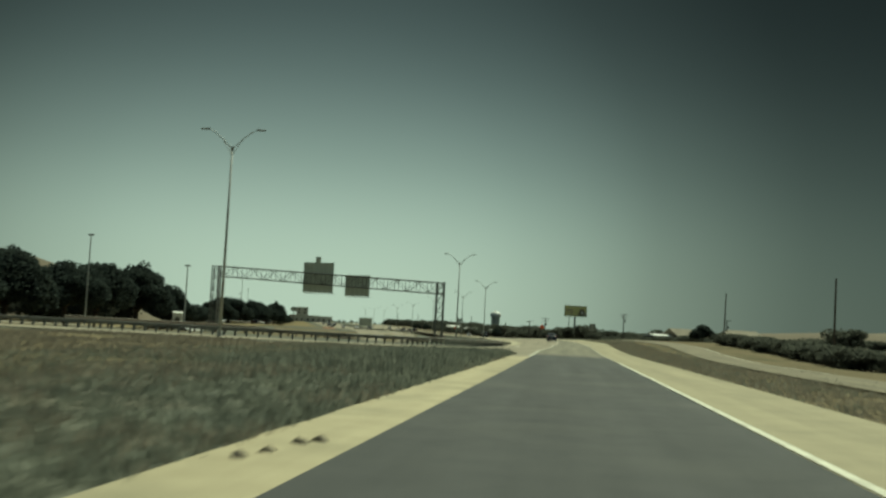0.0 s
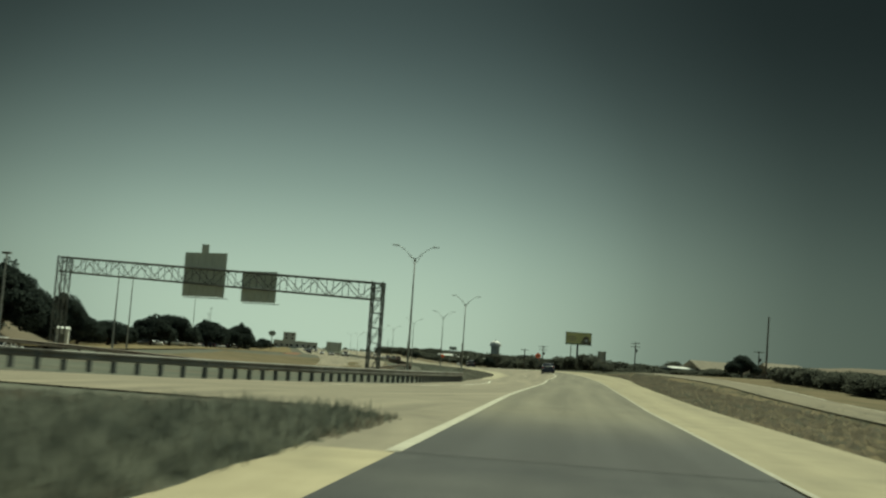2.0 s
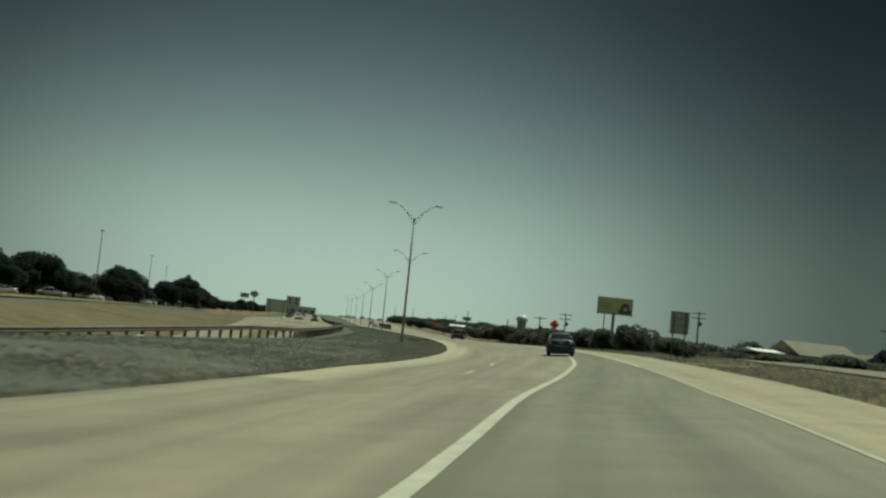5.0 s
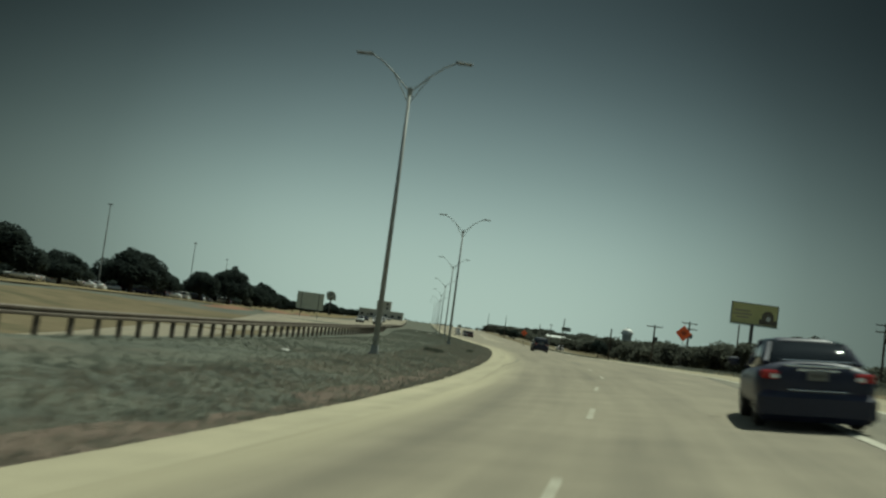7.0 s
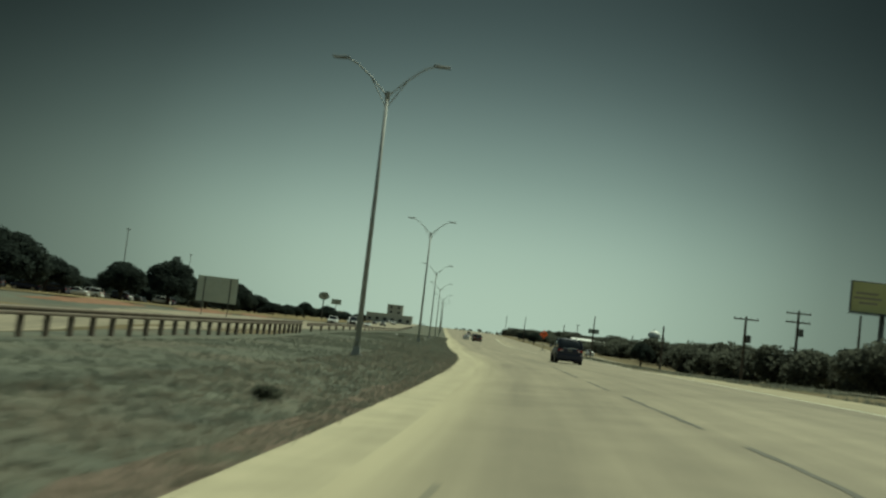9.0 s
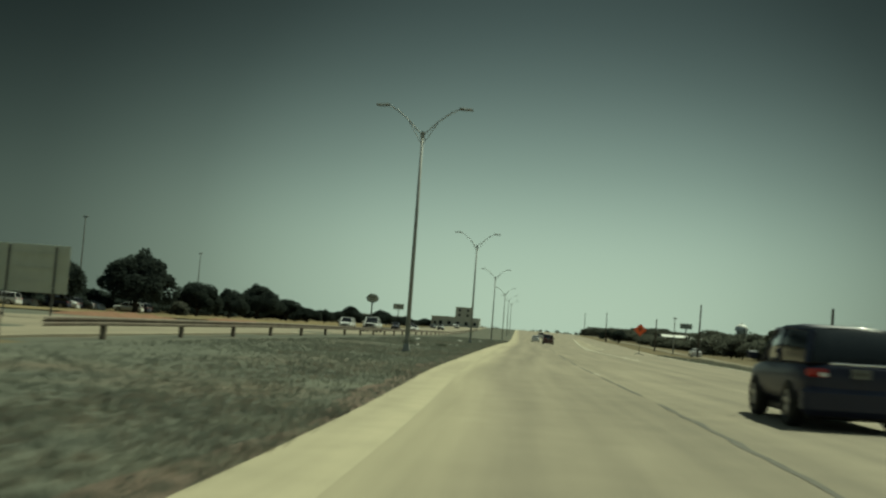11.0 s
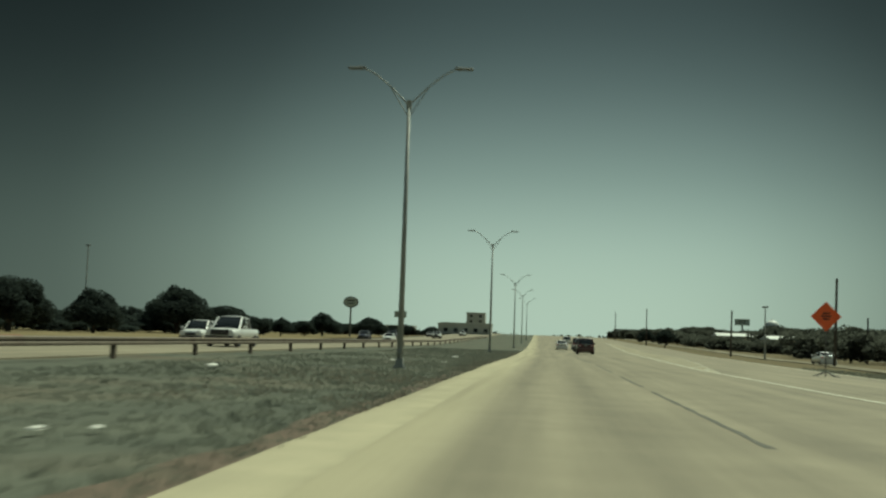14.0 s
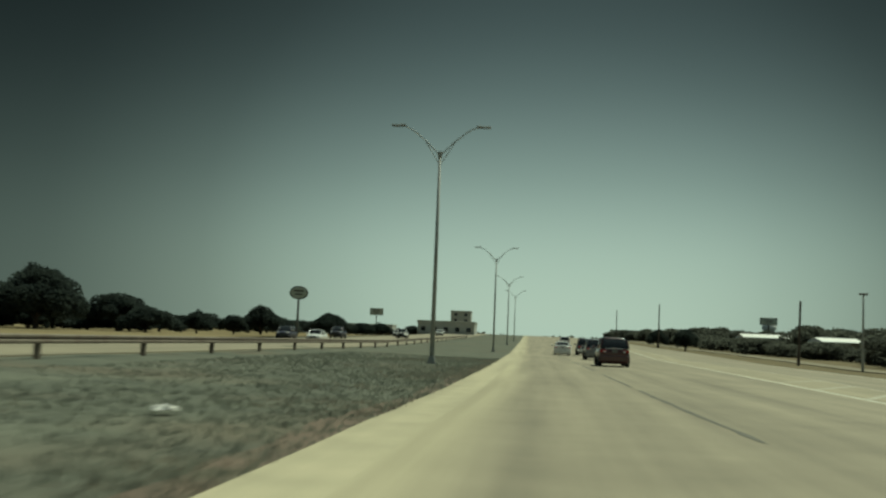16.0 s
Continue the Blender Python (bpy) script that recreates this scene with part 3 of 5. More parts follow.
def gore(s):
    """The line between the merging lanes, rounded where it bends."""
    soft = np.hanning(15)[1:-1]
    return sum(w * np.interp(np.asarray(s) + o, GORE_S, GORE_D) for o, w in zip(np.linspace(-9, 9, 13), soft / soft.sum()))


surfacing("road_loop", slab("road_loop", s_b, left_edge(s_b), gore(s_b) + 0.05, 0.0, M["road"], 8, 0.12), "pale worn concrete of a road sweeping in")
s_l = np.arange(66, 251, 2.0)
surfacing("road_merge_lane", slab("road_merge_lane", s_l, gore(s_l), np.interp(s_l, [90, 154, 170, 191, 214, 250], [2.9, 4.0, 4.55, 6.0, 7.6, 8.75]), 0.004, M["lane"], 4, 0.12), "grey olive chip-sealed merging lane")
s_m = np.arange(168, 1300, 2.5)
inner = left_edge(s_m) + np.interp(s_m, [170, 200, 300, 340, 1300], [0.9, 1.0, 1.0, 0.95, 0.9])
surfacing("road_main", slab("road_main", s_m, inner, np.minimum(right_edge(s_m), np.interp(s_m, [168, 191, 214, 250, 330, 332], [4.5, 6.0, 7.6, 8.8, 9.8, 40])), 0, M["mainroad"], 8, 0.12), "olive tan worn concrete main lanes of a highway")
surfacing("shoulder_median", slab("shoulder_median", s_m, left_edge(s_m), inner, -0.004, M["medianpale"], 2, 0.12, 0.07), "bright pale concrete median shoulder with a ragged grass edge", "shoulder")
s_v = np.arange(128, 520, 0.8)
soil_w = np.interp(s_v, [230, 300], [1, 0.5]) * np.array([1.1 + 0.9 * noise.noise((s * 0.13, 7, 0)) + 0.5 * noise.noise((s * 0.6, 2, 4)) for s in s_v])
surfacing("verge_soil", slab("verge_soil", s_v, left_edge(s_v) - np.maximum(soil_w, 0.12), left_edge(s_v) + 0.1, -0.03, M["soil"], 2), "strip of dry reddish soil beside the pavement", "soil")
# approach of the loop road from the far left
ap = [(-60, 70, 82), (-40, 72, 84), (-25, 74, 84.8), (-18, 76, 84.2)]
verts, faces = [], []
for d, s0, s1 in ap:
    verts += [at_sd(s0, d), at_sd(s1, d)]
faces = [(2 * i, 2 * i + 2, 2 * i + 3, 2 * i + 1) for i in range(len(ap) - 1)]
surfacing("road_loop_approach", mesh_of("road_loop_approach", [v + np.array((0, 0, -0.003)) for v in verts], faces, M["road"]), "pale worn concrete approach of a loop road")
# the other carriageway and the field beyond
OPP_S = [-140, 0, 100, 200, 280, 340, 1300]
s_o = np.arange(-140, 1300, 10.0)
near_o, far_o = np.interp(s_o, OPP_S, [-72, -62, -50, -30, -20, -16.5, -16.5]), np.interp(s_o, OPP_S, [-88, -78, -66, -46, -35, -33, -33])
surfacing("road_opposite", slab("road_opposite", s_o, far_o, near_o, 0.02, M["road"], 4, 0.3), "sunlit pale concrete opposite carriageway")
surfacing("field", slab("field", s_o, np.full(len(s_o), -240.0), np.interp(s_o, [-140, 0, 100, 150, 200, 330, 380, 440, 1300], [-94, -84, -70, -66, -67, -65, -54, -38, -38]), 0.10, M["field"], 10), "dry tan mown field with sparse grass", "field")
s_f = np.arange(20, 900, 10.0)
surfacing("road_frontage", slab("road_frontage", s_f, right_edge(s_f) + np.interp(s_f, [20, 60, 150, 300, 500], [4.2, 4.5, 8, 6, 8]), right_edge(s_f) + np.interp(s_f, [20, 60, 150, 300, 500], [8.0, 8.5, 13, 10.5, 12]), 0.05, M["fronttan"], 3, 0.3), "dusty tan frontage road beyond the verge")


# ---- road markings, one thing each ----
def marking(name, s_list, centre, width, label, material="paint", lift=0.006):
    c = np.asarray(centre, float)
    me = slab(name, s_list, c - width / 2, c + width / 2, lift, M[material], 1)
    return tagged(new(name, me), label, "road marking", kind="structure")


sm = np.arange(-120, 62, 2.0)
marking("edge_line_ramp", sm, np.full(len(sm), 2.9), 0.14, "worn white edge line along the ramp")
sm = np.arange(60, 150, 2.0)
marking("edge_line_merge", sm, np.interp(sm, [60, 90, 154], [2.9, 2.95, 4.1]), 0.11, "faded white edge line along the merging lane", "wornpaint")
sm = np.arange(148, 330, 2.0)
outer_line = np.interp(sm, [148, 154, 170, 191, 214, 250, 330], [3.95, 4.1, 4.65, 6.1, 7.7, 8.9, 9.9])
marking("edge_line_main", sm[:24], outer_line[:24], 0.12, "faded white edge line beside the outer shoulder", "wornpaint")
marking("edge_line_main", sm[23:], outer_line[23:], 0.14, "worn white edge line beside the outer shoulder")
sm = np.arange(66, 226, 1.5)
marking("gore_line", sm, gore(sm), 0.22, "broad faded white line between merging lanes", "fadedpaint", 0.01)
sm = np.arange(95, 150, 1.5)
marking("edge_line_loop", sm, np.interp(sm, [95, 98, 104, 108, 114.6, 130, 150], [-9.6, -8.7, -7.5, -6.65, -5.6, -5.0, -6.0]), 0.16, "thin white edge line on the loop road")
def exit_line(s):
    return np.interp(s, [395, 420, 450, 477, 523, 575, 700], [8.9, 8.5, 8.6, 9.8, 11.8, 14.2, 19.0])


def exit_far(s):
    return np.interp(s, [441, 472, 498, 523, 575, 700], [8.6, 11.9, 14.2, 15.8, 17.6, 21.0])


s_x = np.arange(442, 700, 3.0)
surfacing("exit_gore", slab("exit_gore", s_x, exit_line(s_x), exit_far(s_x), 0.004, M["gorepale"], 2), "pale concrete wedge between highway and exit lane", "road gore")
marking("edge_line_gore", s_x, exit_far(s_x), 0.13, "worn white line along the far side of the gore", "wornpaint", lift=0.009)
for k in range(7):
    a, b = 446 + 7 * k, 452 + 7 * k
    ds = np.linspace(a, b, 5)
    w0, w1 = float(exit_line(a)) + 0.1, float(exit_far(b)) - 0.1
    marking("gore_stripe", ds, np.linspace(w0, w1, 5), 0.32, "worn white diagonal stripe in the gore", "wornpaint", 0.009)
sm = np.arange(395, 700, 4.0)
marking("edge_line_exit", sm, exit_line(sm), 0.16, "white line before an exit lane")
sm = np.arange(60, 300, 4.0)
marking("edge_line_frontage", sm, right_edge(sm) + np.interp(sm, [60, 150, 300], [8.3, 12.8, 10.3]), 0.3, "pale line along the far edge of the frontage road", "wornpaint", 0.056)
sm = np.arange(330, 560, 4.0)
marking("edge_line_outer", sm, np.interp(sm, [330, 407, 452, 500, 560], [12.0, 15.8, 18.0, 21.0, 25.5]), 0.22, "bright white outer edge line of the exit lane")
DASH = dict(s=[170, 179, 191, 203, 215.5, 227, 237, 268, 300, 355, 366, 430, 455, 465, 900], d=[-3.4, -2.2, -1.0, 0.07, 0.95, 1.6, 2.45, 3.4, 3.0, 2.7, 2.6, 3.1, 3.28, 3.18, 3.4])
for i in range(8):
    s0 = 179.3 + 11.5 * i
    if s0 > 252:
        break
    ds = np.linspace(s0, s0 + 3.05, 4)
    marking("lane_dash", ds, np.interp(ds, DASH["s"], DASH["d"]), 0.11, "short worn white lane dash on concrete", "paint" if s0 < 200 else "wornpaint")
ds = np.linspace(352.3, 355.2, 4)
marking("lane_dash", ds, np.interp(ds, DASH["s"], DASH["d"]) + 0.08, 0.1, "almost worn-off white lane dash", "wornpaint", 0.008)
# dark joints that run beside the lane line and along the shoulder, broken and uneven
rng = random.Random(4)
s0 = 262.0
while s0 < 560:
    n = rng.uniform(6, 18)
    ds = np.arange(s0, s0 + n, 0.6)
    wob = np.array([0.05 * noise.noise((v * 0.7, 9, 0)) for v in ds])
    wid = np.array([0.05 + 0.11 * (0.5 + noise.noise((v * 0.9, 2, 7))) for v in ds])
    c = np.interp(ds, DASH["s"], DASH["d"]) + 0.02 + wob
    tagged(new("tar_joint", slab("tar_joint", ds, c - wid / 2, c + wid / 2, 0.004, M["joint"], 1)), "dark uneven tar-filled joint in the concrete", "road joint", kind="structure")
    s0 += n + rng.uniform(2.0, 7)
ds = np.arange(247, 266, 1.0)
c = np.interp(ds, [247, 249, 262.5, 266], [-1.6, -1.44, -0.5, -0.3])
tagged(new("tar_joint", slab("tar_joint", ds, c - 0.04, c + 0.04, 0.004, M["lane"], 1)), "thin dull joint filled with old chip seal", "road joint", kind="structure")

# small dark repairs in the loop road
for s, d in ((91.9, -4.27), (93.0, -4.2)):
    ds = np.linspace(s, s + 0.3, 4)
    tagged(new("road_patch", slab("road_patch", ds, d - np.array([0.06, 0.12, 0.1, 0.05]), d + np.array([0.07, 0.1, 0.13, 0.06]), 0.004, M["joint"], 1)), "small dark tar patch in the concrete", "road patch", kind="structure")

# ---- street furniture ----
def light_pole(x, y, top, bearing):
    """A tall twin-arm highway lamp: flanged base, tapered shaft, two raised arms with cobra heads."""
    thing = tagged(new("street_lamp"), "tall galvanised steel highway lamp with two raised arms", "street lamp", "median highway lamps")
    thing.matrix_world = pose(x, y, land(x, y), 0, 0, bearing)
    height = top - land(x, y)
    base = rod(0.26, 0.26, 0.06, segs=14)
    box(0.5, 0.5, 0.03, bm=base)
    for ax, ay in ((0.2, 0.2), (-0.2, 0.2), (0.2, -0.2), (-0.2, -0.2)):
        rod(0.025, 0.025, 0.12, Matrix.Translation((ax, ay, 0)), 6, base)
    part("base_plate", base, M["steel"], thing)
    part("shaft", rod(0.125, 0.065, height, segs=14), M["steel"], thing, smooth=True)
    tb = bmesh.new()
    bmesh.ops.create_cone(tb, cap_ends=True, segments=4, radius1=0.24, radius2=0.19, depth=0.35, matrix=Matrix.Translation((0, 0, 0.235)) @ pose(0, 0, 0, 0, 0, 45))
    part("pedestal", tb, M["steel"], thing, "flared pale metal pedestal")
    part("collar", rod(0.11, 0.11, 0.35, Matrix.Translation((0, 0, height - 0.3)), 12), M["steel"], thing)
    part("hand_hole_cover", box(0.12, 0.02, 0.24, Matrix.Translation((0, -0.125, 0.6)), 0.006), M["steel"], thing)
    for side in (-1, 1):
        arm = bmesh.new()
        pts = [(0, 0, height - 0.15), (side * 0.75, 0, height + 0.6), (side * 1.4, 0, height + 1.12), (side * 1.9, 0, height + 1.36)]
        for a, b in zip(pts, pts[1:]):
            strut(a, b, 0.03, arm, 8)
        strut((side * 0.06, 0, height - 0.55), (side * 0.75, 0, height + 0.55), 0.02, arm)
        arm_ob = part("arm", arm, M["steel"], thing)
        head = box(0.7, 0.24, 0.1, Matrix.Translation((side * 2.2, 0, height + 1.30)), 0.05)
        box(0.3, 0.16, 0.1, Matrix.Translation((side * 1.95, 0, height + 1.33)), 0.03, head)
        part("lamp_head", head, M["darksteel"], arm_ob)
    return thing


for x, y, top in [(-26.1, 79.2, 14.35), (-17.3, 165.7, 11.83), (-18.9, 239.0, 11.3), (-29.7, 297.8, 11.04), (-46.0, 362.9, 11.35), (-61.9, 423.6, 10.65), (-78.2, 486.4, 10.65), (-95.8, 554.5, 10.6), (-113.0, 619.0, 11.3), (-130.3, 684.0, 11.95)]:
    light_pole(x, y, top, heading(sd_of(x, y)[0]))


def lattice(bm, a, b, tall, wide, bays, chord, web):
    """A box truss between a and b (top centre line): four chords, uprights and crossing diagonals."""
    a, b = Vector(a), Vector(b)
    along_v = (b - a)
    side = Vector((along_v.y, -along_v.x, 0)).normalized() * wide / 2
    down = Vector((0, 0, -tall))
    for off in (side, -side, side + down, -side + down):
        strut(a + off, b + off, chord, bm, 6)
    for i in range(bays + 1):
        p = a + along_v * i / bays
        strut(p + side, p + side + down, web, bm, 5)
        strut(p - side, p - side + down, web, bm, 5)
        strut(p + side, p - side, web, bm, 5)
        if i < bays:
            q = a + along_v * (i + 1) / bays
            for sd_v in (side, -side):
                strut(p + sd_v + (down if i % 2 else Vector()), q + sd_v + (Vector() if i % 2 else down), web, bm, 5)
            strut(p + side + down, q - side + down, web, bm, 5)


def gantry():
    """An overhead sign bridge on two latticed columns, seen from behind its panels."""
    thing = tagged(new("sign_gantry"), "weathered steel sign bridge with latticed truss and columns", "sign gantry")
    a, b = Vector((-18.2, 150.2, 7.93)), Vector((-54.3, 161.2, 9.4))
    thing.matrix_world = Matrix.Translation((a.x, a.y, 0))
    o = Vector((a.x, a.y, 0))
    a2, b2 = a - o, b - o
    truss = bmesh.new()
    lattice(truss, a2, b2, 1.55, 1.2, 22, 0.075, 0.038)
    part("truss", truss, M["darksteel"], thing)
    for p in (a2, b2):
        col = bmesh.new()
        g = land(p.x + o.x, p.y + o.y)
        for dx, dy in ((-0.5, -0.55), (0.5, -0.55), (-0.5, 0.55), (0.5, 0.55)):
            strut((p.x + dx, p.y + dy, g), (p.x + dx, p.y + dy, p.z + 0.12), 0.085, col, 8)
        bays = 6
        for i in range(bays):
            z0, z1 = g + (p.z - g) * i / bays, g + (p.z - g) * (i + 1) / bays
            for dy in (-0.55, 0.55):
                strut((p.x - 0.5, p.y + dy, z0), (p.x + 0.5, p.y + dy, z1), 0.04, col, 5)
                strut((p.x - 0.5, p.y + dy, z1), (p.x + 0.5, p.y + dy, z1), 0.04, col, 5)
            for dx in (-0.5, 0.5):
                strut((p.x + dx, p.y - 0.55, z1), (p.x + dx, p.y + 0.55, z0), 0.04, col, 5)
        column = part("column", col, M["darksteel"], thing)
        part("footing", rod(0.9, 0.9, 0.45, Matrix.Translation((p.x, p.y, g - 0.1)), 16), M["wall"], column, "concrete footing")
    turn = math.degrees(math.atan2(b.y - a.y, b.x - a.x))

    def panel(k, width, low, high, tab):
        p = a2 + (b2 - a2) * k
        m = pose(p.x, p.y, 0, 0, 0, turn) @ Matrix.Translation((0, -0.85, 0))
        board = part("sign_panel", box(width, 0.08, high - low, m @ Matrix.Translation((0, 0, low)), 0.01), M["signback"], thing, "grey green sign panel seen from behind")
        n = int(width / 0.75)
        for i in range(n + 1):
            part("stiffener", box(0.06, 0.07, high - low - 0.1, m @ Matrix.Translation((-width / 2 + 0.1 + (width - 0.2) * i / n, 0.075, low + 0.05))), M["signback"], board)
        if tab:
            part("exit_tab", box(0.85, 0.08, 0.85, m @ Matrix.Translation((0.15, 0, high)), 0.01), M["signback"], board)
        walk_b = bmesh.new()
        box(width, 0.5, 0.05, m @ Matrix.Translation((0, -0.5, low - 0.12)), 0, walk_b)
        part("sign_lamp_rail", walk_b, M["darksteel"], board)

    panel(0.535, 5.1, 5.95, 10.4, True)
    panel(0.36, 4.0, 5.65, 8.7, False)


gantry()


def w_beam(points, every, height, label, group, post_mat="rust", start=0.0, beam_mat="railsteel"):
    """A steel beam barrier along points given in plan: a folded beam and, as parts, its posts."""
    pts = np.array(points, float)
    run_p = np.r_[0, np.cumsum(np.hypot(*np.diff(pts, axis=0).T))]
    thing = tagged(new("guardrail"), label, "guardrail", group)
    o = pts[0]
    z0 = land(*o)
    thing.matrix_world = Matrix.Translation((o[0], o[1], z0))
    prof = [(0.0, 0.0), (0.045, 0.04), (0.045, 0.10), (0.0, 0.155), (0.045, 0.21), (0.045, 0.27), (0.0, 0.31)]
    verts, faces = [], []
    steps = np.arange(0, run_p[-1], 2.0)
    for r in steps:
        x, y = np.interp(r, run_p, pts[:, 0]), np.interp(r, run_p, pts[:, 1])
        x2, y2 = np.interp(min(r + 1, run_p[-1]), run_p, pts[:, 0]), np.interp(min(r + 1, run_p[-1]), run_p, pts[:, 1])
        v = np.array([x2 - x, y2 - y]) + 1e-6
        v /= np.hypot(*v)
        g = land(x, y)
        for dx, dz in prof:
            verts.append((x + v[1] * (dx + 0.11) - o[0], y - v[0] * (dx + 0.11) - o[1], g - z0 + height - 0.31 + dz))
    k = len(prof)
    faces = [(i * k + j, (i + 1) * k + j, (i + 1) * k + j + 1, i * k + j + 1) for i in range(len(steps) - 1) for j in range(k - 1)]
    me = mesh_of("beam", verts, faces, M[beam_mat])
    beam = hang("beam", me, thing)
    sol = beam.modifiers.new("gauge", "SOLIDIFY")
    sol.thickness = 0.012
    post = box(0.15, 0.2, height + 0.35, Matrix.Translation((0, 0, -0.4)), 0.012)
    pm = bpy.data.meshes.new("post")
    post.to_mesh(pm)
    post.free()
    pm.materials.append(M[post_mat])
    for r in np.arange(start, run_p[-1] - 0.1, every):
        x, y = np.interp(r, run_p, pts[:, 0]), np.interp(r, run_p, pts[:, 1])
        hang("post", pm, thing, "", Matrix.Translation((x - o[0], y - o[1], land(x, y) - z0)))
    return thing


def plan_pts(sd_list):
    ss = np.arange(sd_list[0][0], sd_list[-1][0] + 0.1, 2.0)
    dd = np.interp(ss, [p[0] for p in sd_list], [p[1] for p in sd_list])
    return at_sd(ss, dd)[:, :2]


loop_rail = [(-62, 86), (-40, 87.5), (-24, 88), (-18.2, 88.6), (-13.9, 93.5), (-11.0, 101.5), (-9.3, 109.6), (-8.4, 115.6), (-7.5, 125), (-7.2, 133)]
w_beam([tuple(at_sd(s, d)[:2]) for d, s in loop_rail], 0.96, 0.74, "weathered galvanised W-beam guardrail on close-set posts beside the loop road", "guardrails", "darksteel", 0.3, "dullrail")
MED = [(92, -44), (139, -31), (163, -28), (200, -21), (231, -15.8), (300, -15.1), (345, -14.8)]
w_beam(plan_pts(MED), 2.0, 1.0, "dark weathered guardrail on close-set posts along the grassy median", "guardrails", "rust")
w_beam(plan_pts([(345, -14.8), (380, -15.6), (720, -15.6)]), 9.6, 0.82, "weathered brown guardrail with widely spaced posts in the median", "guardrails", "rust", 5.5)


def utility_pole(x, y, top, arms, lean=0.0):
    z = land(x, y)
    thing = tagged(new("utility_pole"), "leaning brown wooden utility pole with cross-arms" if abs(lean) > 1.5 else "brown wooden utility pole with cross-arms", "utility pole", "roadside utility poles")
    thing.matrix_world = pose(x, y, z - 0.3, 0, lean, 0)
    h = top - z + 0.3
    part("shaft", rod(0.19, 0.12, h, segs=10), M["wood"], thing)
    for i in range(arms):
        zc = h - 0.35 - 0.9 * i
        arm = part("cross_arm", box(2.4, 0.11, 0.13, Matrix.Translation((0, 0.12, zc)), 0.012), M["wood"], thing)
        ins = bmesh.new()
        for dx in (-1.1, -0.5, 0.5, 1.1):
            rod(0.045, 0.03, 0.16, Matrix.Translation((dx, 0.12, zc + 0.13)), 6, ins)
        part("insulator", ins, M["darksteel"], arm)
    if arms:
        part("transformer", rod(0.24, 0.24, 0.75, Matrix.Translation((0.38, 0, h - 2.6)), 12), M["darksteel"], thing)


for x, y, top, arms, lean in [(38.2, 164.2, 12.0, 0, 0.5), (35.3, 257.5, 13.4, 0, 1.0), (16.5, 345, 9.6, 2, 0), (-8.6, 370.5, 7.6, 2, 0), (-13.7, 366.5, 6.3, 1, 0), (-46.3, 506.8, 9.0, 0, 1.2), (-63.1, 572, 7.5, 0, 1.0),
                              (-97.8, 694.1, 11.5, 0, 0), (-129, 807, 13.6, 0, 0), (-25, 421, 6.0, 0, 0), (-42, 560, 6.4, 0, 0.8), (46, 330, 9.0, 1, 0), (-0.6, 391, 8.9, 0, 0)]:
    utility_pole(x, y, top, arms, lean)


def far_mast(x, y, top):
    thing = tagged(new("light_mast"), "slender grey mast with a small lamp head", "mast", "distant masts")
    z = land(x, y)
    thing.matrix_world = Matrix.Translation((x, y, z))
    part("shaft", rod(0.16, 0.07, top - z, segs=8), M["steel"], thing)
    part("mast_head", box(0.9, 0.3, 0.22, Matrix.Translation((0, 0, top - z)), 0.04), M["darksteel"], thing)


for x, y, top in [(-70.6, 212.6, 10.6), (-81.1, 242.9, 12.4), (-168.0, 538.1, 15.0), (-139.0, 456.5, 15.0), (-117.3, 377.6, 16.2), (-72.0, 155.0, 12.8), (-55.0, 150.5, 8.6), (-56.4, 553.4, 7.4)]:
    far_mast(x, y, top)


def billboard():
    """A large single-post billboard: panel, printed face with its shapes, frame, catwalk and steel column."""
    x, y = 1.6, 388.0
    z = land(x, y)
    thing = tagged(new("billboard"), "olive yellow billboard on a single steel column", "billboard")
    thing.matrix_world = pose(x, y, z, 0, 0, 12)
    low, w, h = 9.0 - z, 8.0, 3.7
    part("column", rod(0.33, 0.3, low + 0.4, Matrix.Translation((-0.1, 0.4, 0)), 14), M["darksteel"], thing, smooth=True)
    part("panel", box(w, 0.35, h, Matrix.Translation((0, 0, low)), 0.03), M["darksteel"], thing)
    face = part("printed_face", box(w - 0.3, 0.03, h - 0.3, Matrix.Translation((0, -0.19, low + 0.15))), M["bill"], thing, "olive yellow printed face")
    pic = bmesh.new()
    bmesh.ops.create_circle(pic, cap_ends=True, segments=28, radius=1.05, matrix=pose(2.25, -0.212, low + 1.55, 90, 0, 0))
    box(3.0, 0.012, 0.9, Matrix.Translation((2.3, -0.208, low + 0.25)), 0, pic)
    part("picture", pic, M["billdark"], face, "dark round picture")
    disc = bmesh.new()
    bmesh.ops.create_circle(disc, cap_ends=True, segments=24, radius=0.42, matrix=pose(2.35, -0.222, low + 1.3, 90, 0, 0))
    part("pale_disc", disc, M["white"], face)
    for k, (bw, zz) in enumerate(((2.6, 2.15), (3.2, 1.6), (2.1, 1.05))):
        part("text_bar", box(bw, 0.012, 0.26, Matrix.Translation((-2.2 + 0.1 * k, -0.21, low + zz))), M["wall"], face, "pale bar of unreadable writing")
    cat = box(w + 0.4, 0.7, 0.06, Matrix.Translation((0, -0.45, low - 0.15)))
    for i in range(6):
        strut((-w / 2 + w * i / 5, -0.75, low - 0.12), (-w / 2 + w * i / 5, -0.1, low + 0.02), 0.025, cat)
    part("catwalk", cat, M["darksteel"], thing)
    part("torsion_beam", strut((-w / 2 + 0.5, 0.35, low + 0.5), (w / 2 - 0.5, 0.35, low + 0.5), 0.16), M["darksteel"], thing)


billboard()


